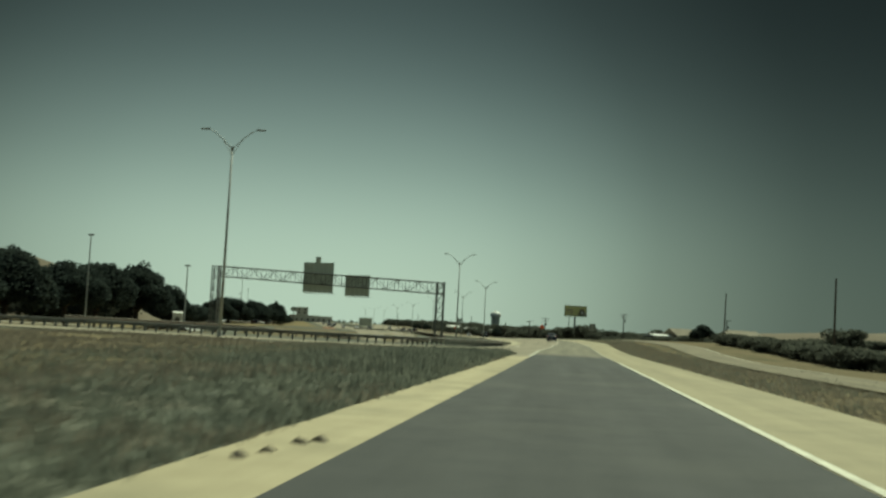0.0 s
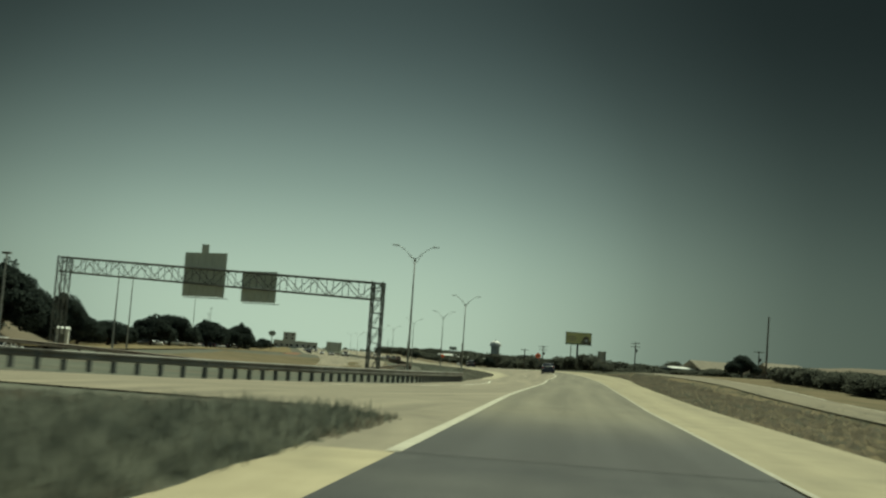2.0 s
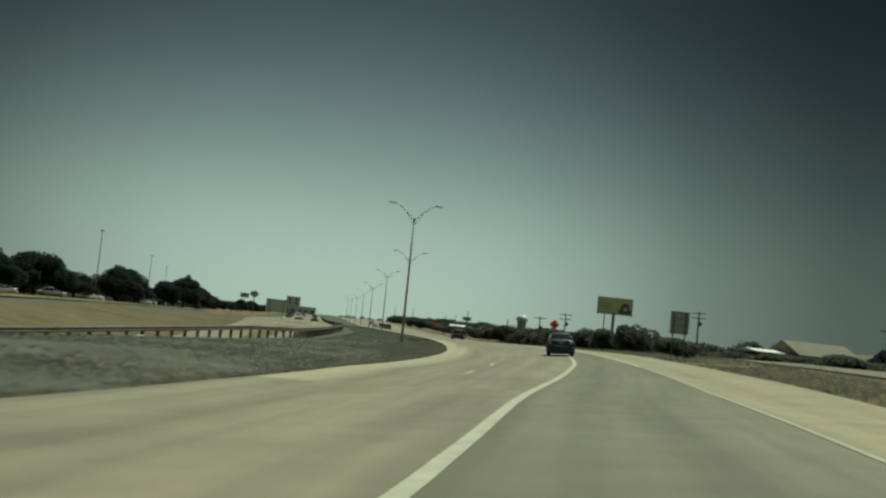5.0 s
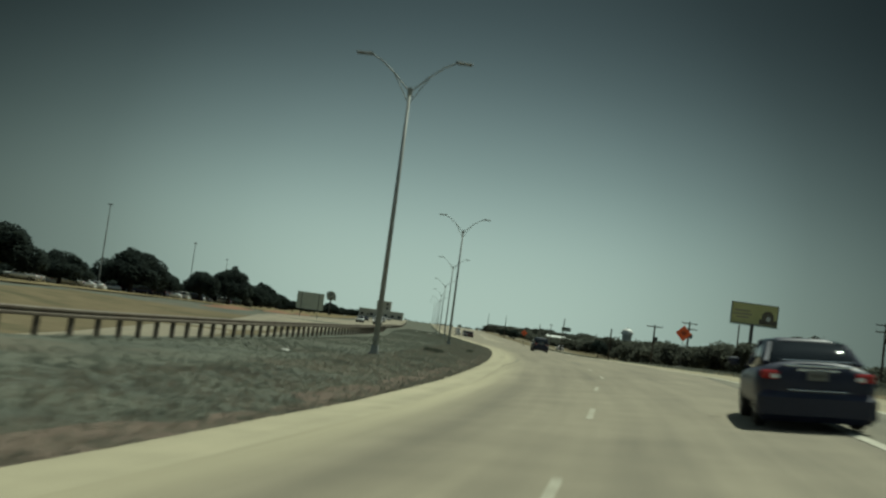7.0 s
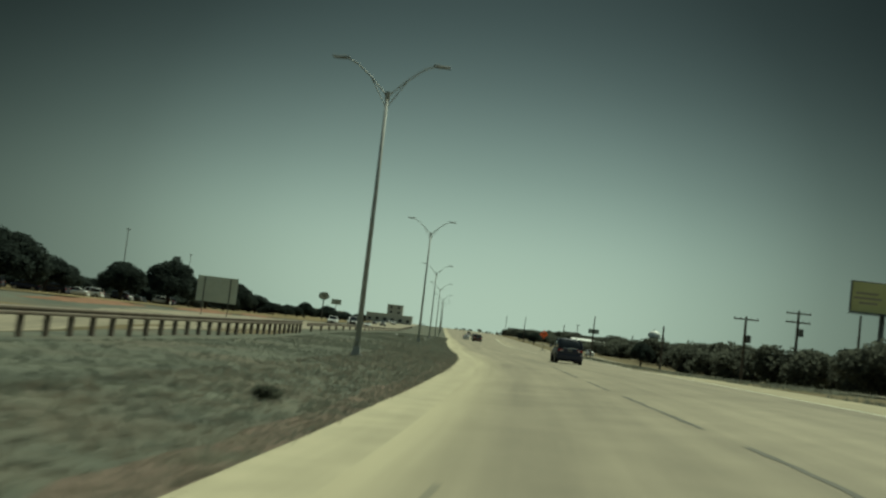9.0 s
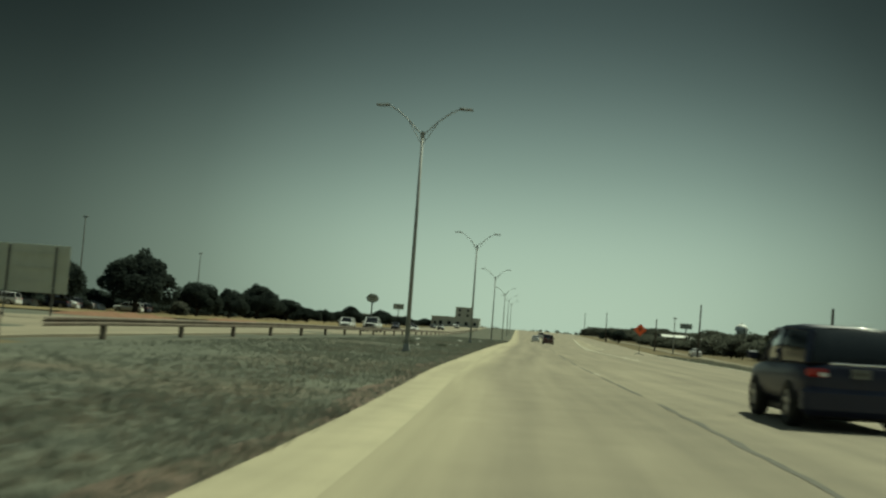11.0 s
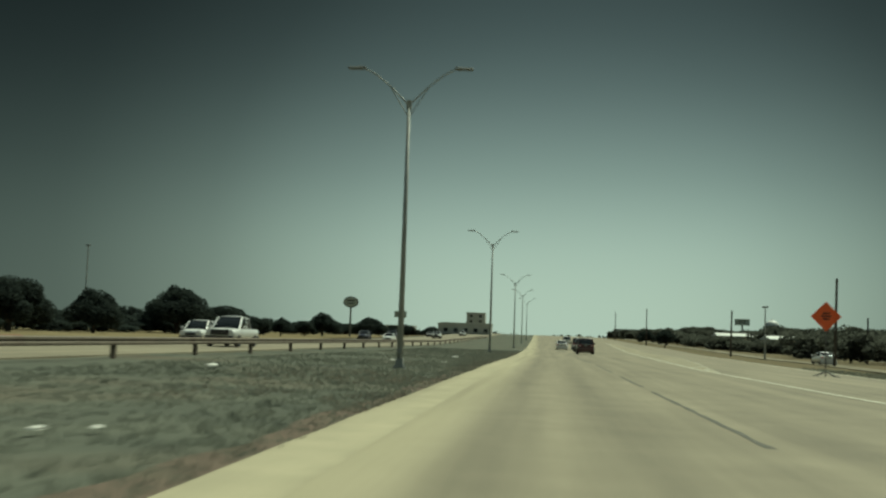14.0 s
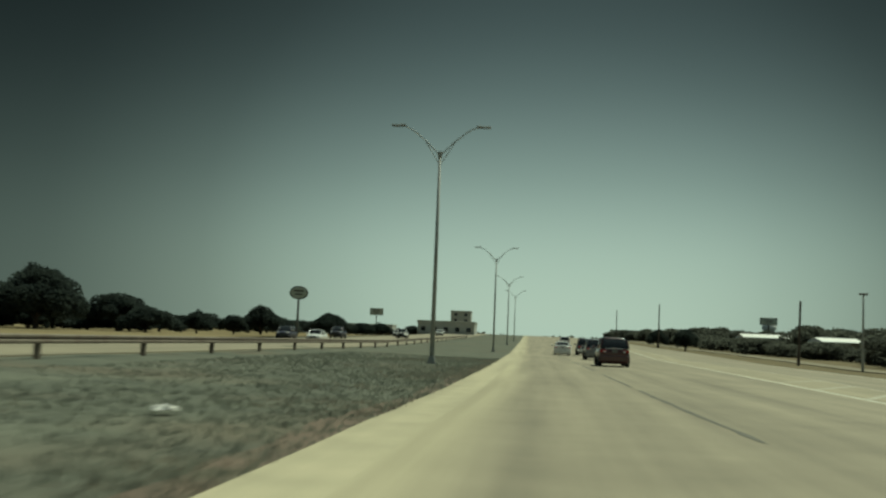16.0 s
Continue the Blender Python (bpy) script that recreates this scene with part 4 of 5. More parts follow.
def back_sign(x, y, low, w, h, turn, label, material="signback"):
    """A road sign seen from behind: plate, stiffeners and two posts."""
    z = land(x, y)
    thing = tagged(new("road_sign"), label, "road sign")
    thing.matrix_world = pose(x, y, z, 0, 0, turn)
    plate = part("sign_plate", box(w, 0.03, h, Matrix.Translation((0, 0, low)), 0.008), M[material], thing)
    for k in (0.2, 0.5, 0.8):
        part("stiffener", box(w - 0.1, 0.05, 0.06, Matrix.Translation((0, -0.045, low + h * k))), M["signback"], plate)
    for dx in (-w * 0.32, w * 0.32):
        part("post", box(0.09, 0.07, low + h - 0.1 + 0.3, Matrix.Translation((dx, -0.1, -0.3)), 0.01), M["darksteel"], thing)


back_sign(-68.7, 361.5, 1.5, 4.4, 2.75, 14, "large pale green sign panel on two posts in the field", "signback")
back_sign(4.3, 216.0, 1.75, 1.25, 1.55, -4, "dark road sign on posts seen from behind", "steel")


def diamond_sign(x, y, mid, turn):
    z = land(x, y)
    thing = tagged(new("warning_sign"), "orange diamond roadwork sign on a spring stand", "warning sign", "orange roadwork signs")
    thing.matrix_world = pose(x, y, z, 0, 0, turn)
    h = mid - z
    plate = part("sign_plate", box(1.05, 0.02, 1.05, Matrix.Translation((0, -0.03, h)) @ pose(0, 0, 0, 0, 45, 0) @ Matrix.Translation((0, 0, -0.525)), 0.006), M["orange"], thing)
    mark = box(0.34, 0.012, 0.07, Matrix.Translation((0, -0.05, h + 0.12)))
    box(0.46, 0.012, 0.07, Matrix.Translation((0, -0.05, h - 0.02)), 0, mark)
    box(0.3, 0.012, 0.07, Matrix.Translation((0, -0.05, h - 0.16)), 0, mark)
    part("text_bar", mark, M["black"], plate, "dark bars of unreadable writing")
    part("post", box(0.06, 0.05, h + 0.5, Matrix.Translation((0, 0.01, 0)), 0.006), M["darksteel"], thing)
    legs = bmesh.new()
    for dx, dy in ((0.6, 0.5), (-0.6, 0.5), (0.6, -0.5), (-0.6, -0.5)):
        strut((0, 0, 0.3), (dx, dy, 0.0), 0.025, legs)
    part("stand_leg", legs, M["darksteel"], thing)


diamond_sign(-46.3, 440.9, 2.95, 14)
diamond_sign(-7.7, 298.8, 3.85, 10)


def pylon_sign(x, y, mid, w, h, oval, label):
    """A tall commercial sign on one pole."""
    z = land(x, y)
    thing = tagged(new("pylon_sign"), label, "pylon sign")
    thing.matrix_world = pose(x, y, z, 0, 0, heading(sd_of(x, y)[0]))
    c = mid - z
    part("pole", rod(0.28, 0.22, c - h / 2 + 0.2, segs=12), M["darksteel"], thing)
    if oval:
        cab = bmesh.new()
        bmesh.ops.create_cone(cab, cap_ends=True, segments=36, radius1=1, radius2=1, depth=0.5, matrix=Matrix.Translation((0, 0, c)) @ Matrix.Diagonal((w / 2, 1, h / 2, 1)) @ pose(0, 0, 0, 90, 0, 0))
        face = bmesh.new()
        bmesh.ops.create_circle(face, cap_ends=True, segments=36, radius=1, matrix=Matrix.Translation((0, -0.26, c)) @ Matrix.Diagonal((w * 0.44, 1, h * 0.42, 1)) @ pose(0, 0, 0, 90, 0, 0))
    else:
        cab = box(w, 0.5, h, Matrix.Translation((0, 0, c - h / 2)), 0.05)
        face = box(w - 0.4, 0.02, h - 0.4, Matrix.Translation((0, -0.26, c - h / 2 + 0.2)))
    cab_ob = part("cabinet", cab, M["darksteel"], thing)
    part("sign_face", face, M["signback"], cab_ob, "grey green face")
    bars = box(w * 0.55, 0.02, h * 0.13, Matrix.Translation((0, -0.29, c + h * 0.08)))
    box(w * 0.4, 0.02, h * 0.11, Matrix.Translation((0, -0.29, c - h * 0.17)), 0, bars)
    part("text_bar", bars, M["darksteel"], cab_ob, "dark bars of unreadable writing")


pylon_sign(-166.7, 643.2, 9.8, 4.0, 2.9, True, "dark oval commercial sign on a tall pole")
pylon_sign(-259.2, 901.7, 12.6, 6.2, 3.2, False, "dark rectangular commercial sign on a tall pole")
pylon_sign(-75.5, 742.0, 9.5, 4.6, 2.0, False, "small pale rectangular sign above the trees")


def water_tower(x, y, top):
    z = land(x, y)
    thing = tagged(new("water_tower"), "white water tower far beyond the trees", "water tower")
    thing.matrix_world = Matrix.Translation((x, y, z))
    h = top - z
    # the tank wall's grey has the distance haze mixed into it
    part("tank_wall", rod(8.5, 8.5, h - 9, segs=28), M["farwall"], thing, "tank wall in pale haze grey")
    roof = bmesh.new()
    bmesh.ops.create_uvsphere(roof, u_segments=28, v_segments=12, radius=1, matrix=Matrix.Translation((0, 0, h - 9)) @ Matrix.Diagonal((11, 11, 9, 1)))
    bmesh.ops.delete(roof, geom=[v for v in roof.verts if v.co.z < h - 13], context="VERTS")
    part("tank_roof", roof, M["white"], thing, "white domed roof", smooth=True)
    part("vent", rod(1.2, 1.2, 2.5, Matrix.Translation((0, 0, h - 0.6)), 10), M["white"], thing)


water_tower(-150.0, 2181.5, 47)

# ---- trees and brush ----
def crown_mesh(name, seed, w, h, low, count, leaf, material, lobes=9):
    """Leaf clumps scattered through several overlapping lobes, so that the outline is ragged and has gaps."""
    r = np.random.RandomState(seed)
    cs, rs = [], []
    for i in range(lobes):
        a, q = r.uniform(0, 2 * np.pi), np.sqrt(r.uniform(0, 1)) * 0.33 * w
        cs.append((q * np.cos(a), q * np.sin(a), low + (h - low) * r.uniform(0.2, 0.74)))
        rs.append((w * r.uniform(0.17, 0.27), (h - low) * r.uniform(0.2, 0.32)))
    cs[0], rs[0] = (0, 0, low + (h - low) * 0.55), (w * 0.34, (h - low) * 0.42)
    pick = r.randint(0, lobes, count)
    v = r.normal(size=(count, 3))
    v /= np.linalg.norm(v, axis=1)[:, None]
    rad = r.uniform(0.5, 1.02, count) ** 0.5
    c = np.array(cs)[pick] + v * rad[:, None] * np.array([(a, a, b) for a, b in rs])[pick]
    keep = c[:, 2] > low * 0.85
    c = c[keep]
    n = len(c)
    u, t = r.normal(size=(n, 3)), r.normal(size=(n, 3))
    u /= np.linalg.norm(u, axis=1)[:, None]
    t -= (t * u).sum(1)[:, None] * u
    t /= np.linalg.norm(t, axis=1)[:, None]
    k = leaf * r.uniform(0.6, 1.4, n)[:, None]
    verts = np.concatenate([c - u * k, c + t * k * 0.6, c + u * k, c - t * k * 0.6])
    faces = [(i, i + n, i + 2 * n, i + 3 * n) for i in range(n)]
    return mesh_of(name, verts, faces, material)


def trunk_mesh(name, seed, w, h, low):
    r = random.Random(seed)
    bm = bmesh.new()
    base_r = 0.035 * h
    top = (r.uniform(-0.2, 0.2), r.uniform(-0.2, 0.2), low * 0.95)
    strut((0, 0, -0.3), top, base_r, bm, 9, base_r * 0.75)
    for i in range(6):
        a = i * 1.05 + r.uniform(-0.3, 0.3)
        q = w * r.uniform(0.2, 0.32)
        mid = (q * 0.5 * math.cos(a), q * 0.5 * math.sin(a), low + (h - low) * 0.22)
        end = (q * math.cos(a), q * math.sin(a), low + (h - low) * r.uniform(0.42, 0.62))
        strut(top, mid, base_r * 0.5, bm, 6, base_r * 0.35)
        strut(mid, end, base_r * 0.35, bm, 6, base_r * 0.12)
    me = bpy.data.meshes.new(name)
    bm.to_mesh(me)
    bm.free()
    me.materials.append(M["bark"])
    return me


def oak_crown(name, seed, w, h, low, count, leaf):
    """A broad live-oak crown: a dome of overlapping clumps, flat underneath, with notches in its outline."""
    r = np.random.RandomState(seed)
    cs, rs = [], []
    for i in range(26):
        a, q = r.uniform(0, 2 * np.pi), np.sqrt(r.uniform(0, 1))
        up = 0.26 + 0.46 * (1 - q ** 2.2) * r.uniform(0.45, 1.2)
        cs.append((q * 0.38 * w * np.cos(a), q * 0.38 * w * np.sin(a), low + (h - low) * up))
        rs.append((w * r.uniform(0.09, 0.2), (h - low) * r.uniform(0.13, 0.29)))
    cs[0], rs[0] = (0, 0, low + (h - low) * 0.52), (w * 0.31, (h - low) * 0.38)
    share = np.array([a * a for a, b in rs])
    pick = r.choice(len(cs), count, p=share / share.sum())
    v = r.normal(size=(count, 3))
    v /= np.linalg.norm(v, axis=1)[:, None]
    c = np.array(cs)[pick] + v * (r.uniform(0.45, 1.02, count) ** 0.5)[:, None] * np.array([(a, a, b) for a, b in rs])[pick]
    c = c[c[:, 2] > low + 0.15 * np.abs(r.normal(size=count))]
    n = len(c)
    u, t = r.normal(size=(n, 3)), r.normal(size=(n, 3))
    u /= np.linalg.norm(u, axis=1)[:, None]
    t -= (t * u).sum(1)[:, None] * u
    t /= np.linalg.norm(t, axis=1)[:, None]
    k = leaf * r.uniform(0.6, 1.4, n)[:, None]
    verts = np.concatenate([c - u * k, c + t * k * 0.6, c + u * k, c - t * k * 0.6])
    return mesh_of(name, verts, [(i, i + n, i + 2 * n, i + 3 * n) for i in range(n)], M["leaf"])


OAKS = [(oak_crown("crown", 10 + i, 10, 10, low, 21000, 0.2), trunk_mesh("trunk", 10 + i, 10, 10, low + 0.9)) for i, low in enumerate((1.1, 0.8, 1.6, 0.9, 1.3, 0.7))]
FAR_OAKS = [(oak_crown("crown", 30 + i, 10, 10, low, 6500, 0.33), trunk_mesh("trunk", 30 + i, 10, 10, low + 1.2)) for i, low in enumerate((0.5, 0.3, 0.8, 0.4))]
SCRUB = [(crown_mesh("crown", 40 + i, 6, 4.2, 0.05, 4200, 0.185, M["brush"], 13), trunk_mesh("trunk", 40 + i, 6, 4.2, 0.8)) for i in range(4)]


def tree(kind, i, x, y, w, h, label, category, group):
    crown, trunk = kind[i % len(kind)]
    base_w, base_h = (6, 4.2) if kind is SCRUB else (10, 10)
    thing = tagged(new(category), label, category, group)
    thing.matrix_world = pose(x, y, land(x, y), 0, 0, (i * 67) % 360) @ Matrix.Diagonal((w / base_w, w / base_w, h / base_h, 1))
    hang("trunk", trunk, thing)
    hang("crown", crown, thing)


rng = random.Random(7)
# s, d, width, height of each oak at the edge of the field
ROW = [(128, -77, 12, 9.5), (147, -78, 13, 10.5), (166, -76, 12, 10), (187, -77, 13, 11), (211, -76, 13, 11.6), (229, -77, 9, 9.6), (245, -76, 8.6, 9.2), (264, -78, 9, 5.6), (282, -76, 10.5, 5.4), (304, -79, 8, 4.6),
       (331, -75, 10, 7.5), (354, -73, 12.4, 8.8), (379, -71, 9.4, 5.9), (409, -67, 12.6, 8.7), (428, -67, 9.4, 6.3), (452, -62, 8.6, 7.4), (477, -59.5, 11.4, 9.5), (502, -57.5, 8, 6.5), (526, -58, 6.6, 6.1), (584, -66.5, 11.6, 8.9),
       (607, -64, 9.4, 6.3), (600, -57, 7.4, 4.2), (622, -56, 5.4, 4.0), (641, -55, 5.2, 4.0), (660, -54.5, 7.6, 6.3), (734, -54, 10, 6.3), (768, -56, 7, 4.4), (794, -54, 8.2, 4.6), (850, -56, 9, 5), (931, -54, 7, 5), (1000, -60, 11, 6), (1090, -60, 13, 6.5)]
for i, (s, d, w, h) in enumerate(ROW):
    p = at_sd(s, d)
    tree(OAKS, i, p[0], p[1], w * 1.2, h * 1.06, "dark broad-crowned oak standing in the dry field", "tree", "oaks along the field")
for i in range(60):
    s = 118 + i * 16 + rng.uniform(-6, 6)
    p = at_sd(s, float(np.interp(s, [350, 480, 650], [-98, -80, -76])) + rng.uniform(-16, 4))
    tree(FAR_OAKS, i + 2, p[0], p[1], rng.uniform(12, 18), rng.uniform(3.8, 5.4), "low dark oak in the tree line behind the field", "tree", "far field trees")
for i in range(44):
    s = 252 + i * 9.0 + rng.uniform(-3, 3)
    p = at_sd(s, float(np.interp(s, [250, 331, 409, 477, 526, 584, 640], [-86, -84, -76, -69, -68, -74, -66])) + rng.uniform(-4, 2))
    tree(FAR_OAKS, i, p[0], p[1], rng.uniform(9, 13), rng.uniform(2.6, 3.9), "low dark thicket between the oaks", "bush", "undergrowth by the oaks")
for i in range(14):
    p = at_sd(122 + i * 9.5 + rng.uniform(-2, 2), -82 + rng.uniform(-3, 3))
    tree(SCRUB, i, p[0], p[1], rng.uniform(7, 10), rng.uniform(3.2, 4.6), "dense dark undergrowth below the oaks", "bush", "undergrowth by the oaks")
p = at_sd(491, -57)
tree(SCRUB, 2, p[0], p[1], 4.2, 2.6, "low dark bush beside the oaks", "bush", "bushes by the oaks")
for i, (s, d, w, h) in enumerate([(235, 40.2, 6, 4.3), (425, 55, 8, 6.6), (459, 34, 5, 5), (668, 32, 6, 5), (716, 32, 6, 4.6), (404, 104, 14, 8.0), (350, 96, 12, 7.5)]):
    p = at_sd(s, d)
    tree(OAKS, i, p[0], p[1], w, h, "dark green tree among the roadside brush", "tree", "right-of-way trees")
n = 0
for i in range(112):
    s = 130 + i * 8.6 + rng.uniform(-4, 4)
    for d in (rng.uniform(46, 56), rng.uniform(62, 80)):
        if s < 214 or ((abs(s - 245) < 34 or abs(s - 574) < 7) and d < 58):
            continue
        p = at_sd(s, d)
        tree(SCRUB, n, p[0], p[1], rng.uniform(8, 13), rng.uniform(3.6, 5.6) * (0.42 if 225 < s < 345 and d < 90 else 0.85 if s < 450 else 1.0) * float(np.interp(s, [230, 280, 420, 500, 560, 610, 730, 780], [1, 1.3, 1.3, 1.25, 0.95, 0.65, 0.65, 1] if d < 58 else [1, 1.3, 1.3, 1.3, 1.35, 1.4, 1.4, 1.3])), "dense dark green brush beside the frontage road", "bush", "brush belt")
        n += 1
p = at_sd(223, 14.2)
tree(SCRUB, 3, p[0], p[1], 3.6, 1.6, "dark bush at the foot of a road sign", "bush", "brush near the road")
for i in range(31):
    s = 101 + i * 3.0 + rng.uniform(-0.6, 0.6)
    p = at_sd(s, float(np.interp(s, [100, 150, 195], [28, 29.5, 32])) + rng.uniform(-0.6, 0.6))
    tree(SCRUB, i, p[0], p[1], rng.uniform(4.6, 6.0), rng.uniform(1.9, 2.4), "dense dark clipped hedge beyond the frontage road", "bush", "hedge by the frontage road")
for i in range(15):
    s = 296 + i * 10.5 + rng.uniform(-3, 3)
    p = at_sd(s, right_edge(s) + rng.uniform(15, 22))
    tree(SCRUB, i + 1, p[0], p[1], rng.uniform(5, 8), rng.uniform(3.3, 4.8), "dusty green scrub near the shoulder", "bush", "brush near the road")


# far woods: a low ragged band all round the view, too far off to count
def far_woods():
    r = np.random.RandomState(5)
    cs = []
    for a in np.linspace(-72, 62, 9000):
        az = math.radians(a + r.uniform(-0.05, 0.05))
        dist = 1150 + 160 * math.sin(a * 0.21) + r.uniform(-60, 60)
        top = 7.5 + 3.0 * noise.noise((a * 0.35, 0, 0)) + 2.0 * noise.noise((a * 1.7, 4, 0))
        cs.append((-80 - dist * math.sin(az), 330 + dist * math.cos(az), r.uniform(-1, top)))
    c = np.array(cs)
    n_c = len(c)
    k = r.uniform(1.6, 3.2, n_c)[:, None]
    u, t = r.normal(size=(n_c, 3)), r.normal(size=(n_c, 3))
    u /= np.linalg.norm(u, axis=1)[:, None]
    t /= np.linalg.norm(t, axis=1)[:, None]
    verts = np.concatenate([c - u * k, c + t * k, c + u * k, c - t * k])
    ob = new("far_woods", mesh_of("far_woods", verts, [(i, i + n_c, i + 2 * n_c, i + 3 * n_c) for i in range(n_c)], M["brush"]))
    tagged(ob, "low ragged band of distant dusty woods on the skyline", "woods", kind="stuff")


far_woods()


def hill(name, cx, cy, rx, ry, h, turn, label):
    verts, faces = [], []
    nu, nv = 40, 10
    for j in range(nv + 1):
        for i in range(nu):
            a, q = 2 * math.pi * i / nu, j / nv
            x, y = rx * q * math.cos(a), ry * q * math.sin(a)
            z = h * (1 - q * q) ** 1.3 * (1 + 0.12 * noise.noise((x * 0.03, y * 0.03, 1))) - 0.6
            verts.append((x, y, z))
    faces = [(j * nu + i, j * nu + (i + 1) % nu, (j + 1) * nu + (i + 1) % nu, (j + 1) * nu + i) for j in range(nv) for i in range(nu)]
    ob = new(name, mesh_of(name, verts, faces, M["hill"], True))
    ob.matrix_world = pose(cx, cy, 0, 0, 0, turn)
    tagged(ob, label, "hill", kind="structure")


hill("hill_west", -124, 212, 46, 30, 15, -12, "low brown scrubby rise behind the trees")
hill("hill_east", 330, 800, 380, 110, 19, -14, "long low brown ridge on the skyline")


# ---- verge grass ----
def grass(name, count, seed, s0, s1, d_of, tall, material, label, patch=0.0):
    r = np.random.RandomState(seed)
    s = r.uniform(s0, s1, count)
    d = d_of(s, r.uniform(0, 1, count))
    if patch:
        keep = np.array([noise.noise((a * 0.12, b * 0.25, seed)) for a, b in zip(s, d)]) > patch
        s, d = s[keep], d[keep]
    p = at_sd(s, d) - (0, 0, 0.07)
    n_t = len(p)
    blades = 5
    c = np.repeat(p, blades, 0) + np.c_[r.normal(0, 0.07, (n_t * blades, 2)), np.zeros(n_t * blades)]
    a = r.uniform(0, 2 * np.pi, n_t * blades)
    hgt = np.repeat(r.uniform(0.5, 1.0, n_t) ** 1.5 * tall, blades) * r.uniform(0.6, 1.1, n_t * blades)
    wid = 0.012 + 0.05 * hgt
    side = np.c_[np.cos(a), np.sin(a), np.zeros(len(a))] * wid[:, None]
    tip = c + np.c_[r.normal(0, 0.25, (len(a), 2)) * hgt[:, None], hgt]
    verts = np.concatenate([c - side, c + side, tip])
    m = len(c)
    ob = new(name, mesh_of(name, verts, [(i, i + m, i + 2 * m) for i in range(m)], M[material]))
    tagged(ob, label, "grass", kind="stuff")


grass("tall_grass", 7000, 11, 30, 73, lambda s, k: -3.6 - (0.3 + 7 * np.interp(s, [30, 66, 73], [1, 0.8, 0.3])) * k, 0.5, "blade", "tall bushy olive grass on the nose between roads")
grass("verge_grass", 15000, 1, -2, 74, lambda s, k: -3.4 - 13 * k ** 1.5, 0.26, "blade", "tufted dark olive grass on the verge")
grass("verge_grass", 26000, 2, 132, 330, lambda s, k: left_edge(s) - 0.05 - 11 * k ** 1.5, 0.16, "blade", "tufted dark olive grass in the median")
grass("verge_grass", 30000, 3, 318, 520, lambda s, k: left_edge(s) - 0.05 - 11 * k ** 1.5, 0.15, "blade", "tufted dark olive grass in the median")
grass("dry_grass", 14000, 14, -2, 72, lambda s, k: -7 - 26 * k, 0.3, "dryblade", "dry brown grass on the wide verge", -0.2)
grass("dry_grass", 7000, 4, -2, 74, lambda s, k: -3.35 - 9 * k ** 1.4, 0.26, "dryblade", "dry straw-coloured grass among the green", 0.05)
grass("dry_grass", 15000, 5, 132, 330, lambda s, k: left_edge(s) - 0.02 - 4.5 * k ** 1.6, 0.15, "dryblade", "dry straw-coloured grass along the shoulder", 0.0)
grass("dry_grass", 15000, 6, 318, 520, lambda s, k: left_edge(s) - 0.02 - 6 * k ** 1.8, 0.14, "dryblade", "dry straw-coloured grass along the shoulder", 0.05)
grass("verge_grass", 9000, 7, 5, 200, lambda s, k: right_edge(s) + 0.05 + 5 * k, 0.22, "dryblade", "sparse dry grass beyond the outer shoulder", 0.0)
grass("verge_grass", 5000, 8, 5, 200, lambda s, k: right_edge(s) + 0.05 + 8 * k, 0.22, "blade", "olive grass beyond the outer shoulder", -0.1)
grass("verge_grass", 9000, 9, 200, 480, lambda s, k: right_edge(s) + 0.1 + 8 * k, 0.32, "blade", "olive grass beyond the outer shoulder", -0.1)

# red-brown earth banks by the other carriageway
for i, (s, d, ln, w, h) in enumerate([(372, -40.5, 34, 4.5, 0.5), (415, -38.5, 30, 4.5, 0.5), (455, -38, 28, 4, 0.45)]):
    verts, faces = [], []
    for j in range(25):
        for k in range(9):
            u, v = j / 24 * 2 - 1, k / 8 * 2 - 1
            z = h * max(0, 1 - v * v) * max(0, 1 - u ** 4) * (0.8 + 0.5 * noise.noise((j * 0.45 + i * 9, k * 0.5, i))) - 0.12 + 0.06 * noise.noise((j * 1.3, k * 1.1, i + 3.0))
            verts.append((v * w / 2, u * ln / 2, z))
    faces = [(j * 9 + k, j * 9 + k + 1, j * 9 + k + 10, j * 9 + k + 9) for j in range(24) for k in range(8)]
    ob = new("earth_bank", mesh_of("earth_bank", verts, faces, M["dirt"], True))
    ob.matrix_world = along(s, d)
    tagged(ob, "low lumpy bank of turned reddish earth", "earth bank", "earth banks")

# ---- vehicles ----
def loft(rings, close=True):
    """A skin over rings of points, mirrored in x; the ends are capped."""
    bm = bmesh.new()
    rows = []
    for ring in rings:
        full = ring + [(-x, y, z) for x, y, z in reversed(ring) if abs(x) > 1e-5]
        rows.append([bm.verts.new(p) for p in full])
    n_r = len(rows[0])
    for a, b in zip(rows, rows[1:]):
        for i in range(n_r):
            j = (i + 1) % n_r
            bm.faces.new((a[i], a[j], b[j], b[i]))
    bm.faces.new(rows[0])
    bm.faces.new(list(reversed(rows[-1])))
    bmesh.ops.recalc_face_normals(bm, faces=bm.faces[:])
    return bm


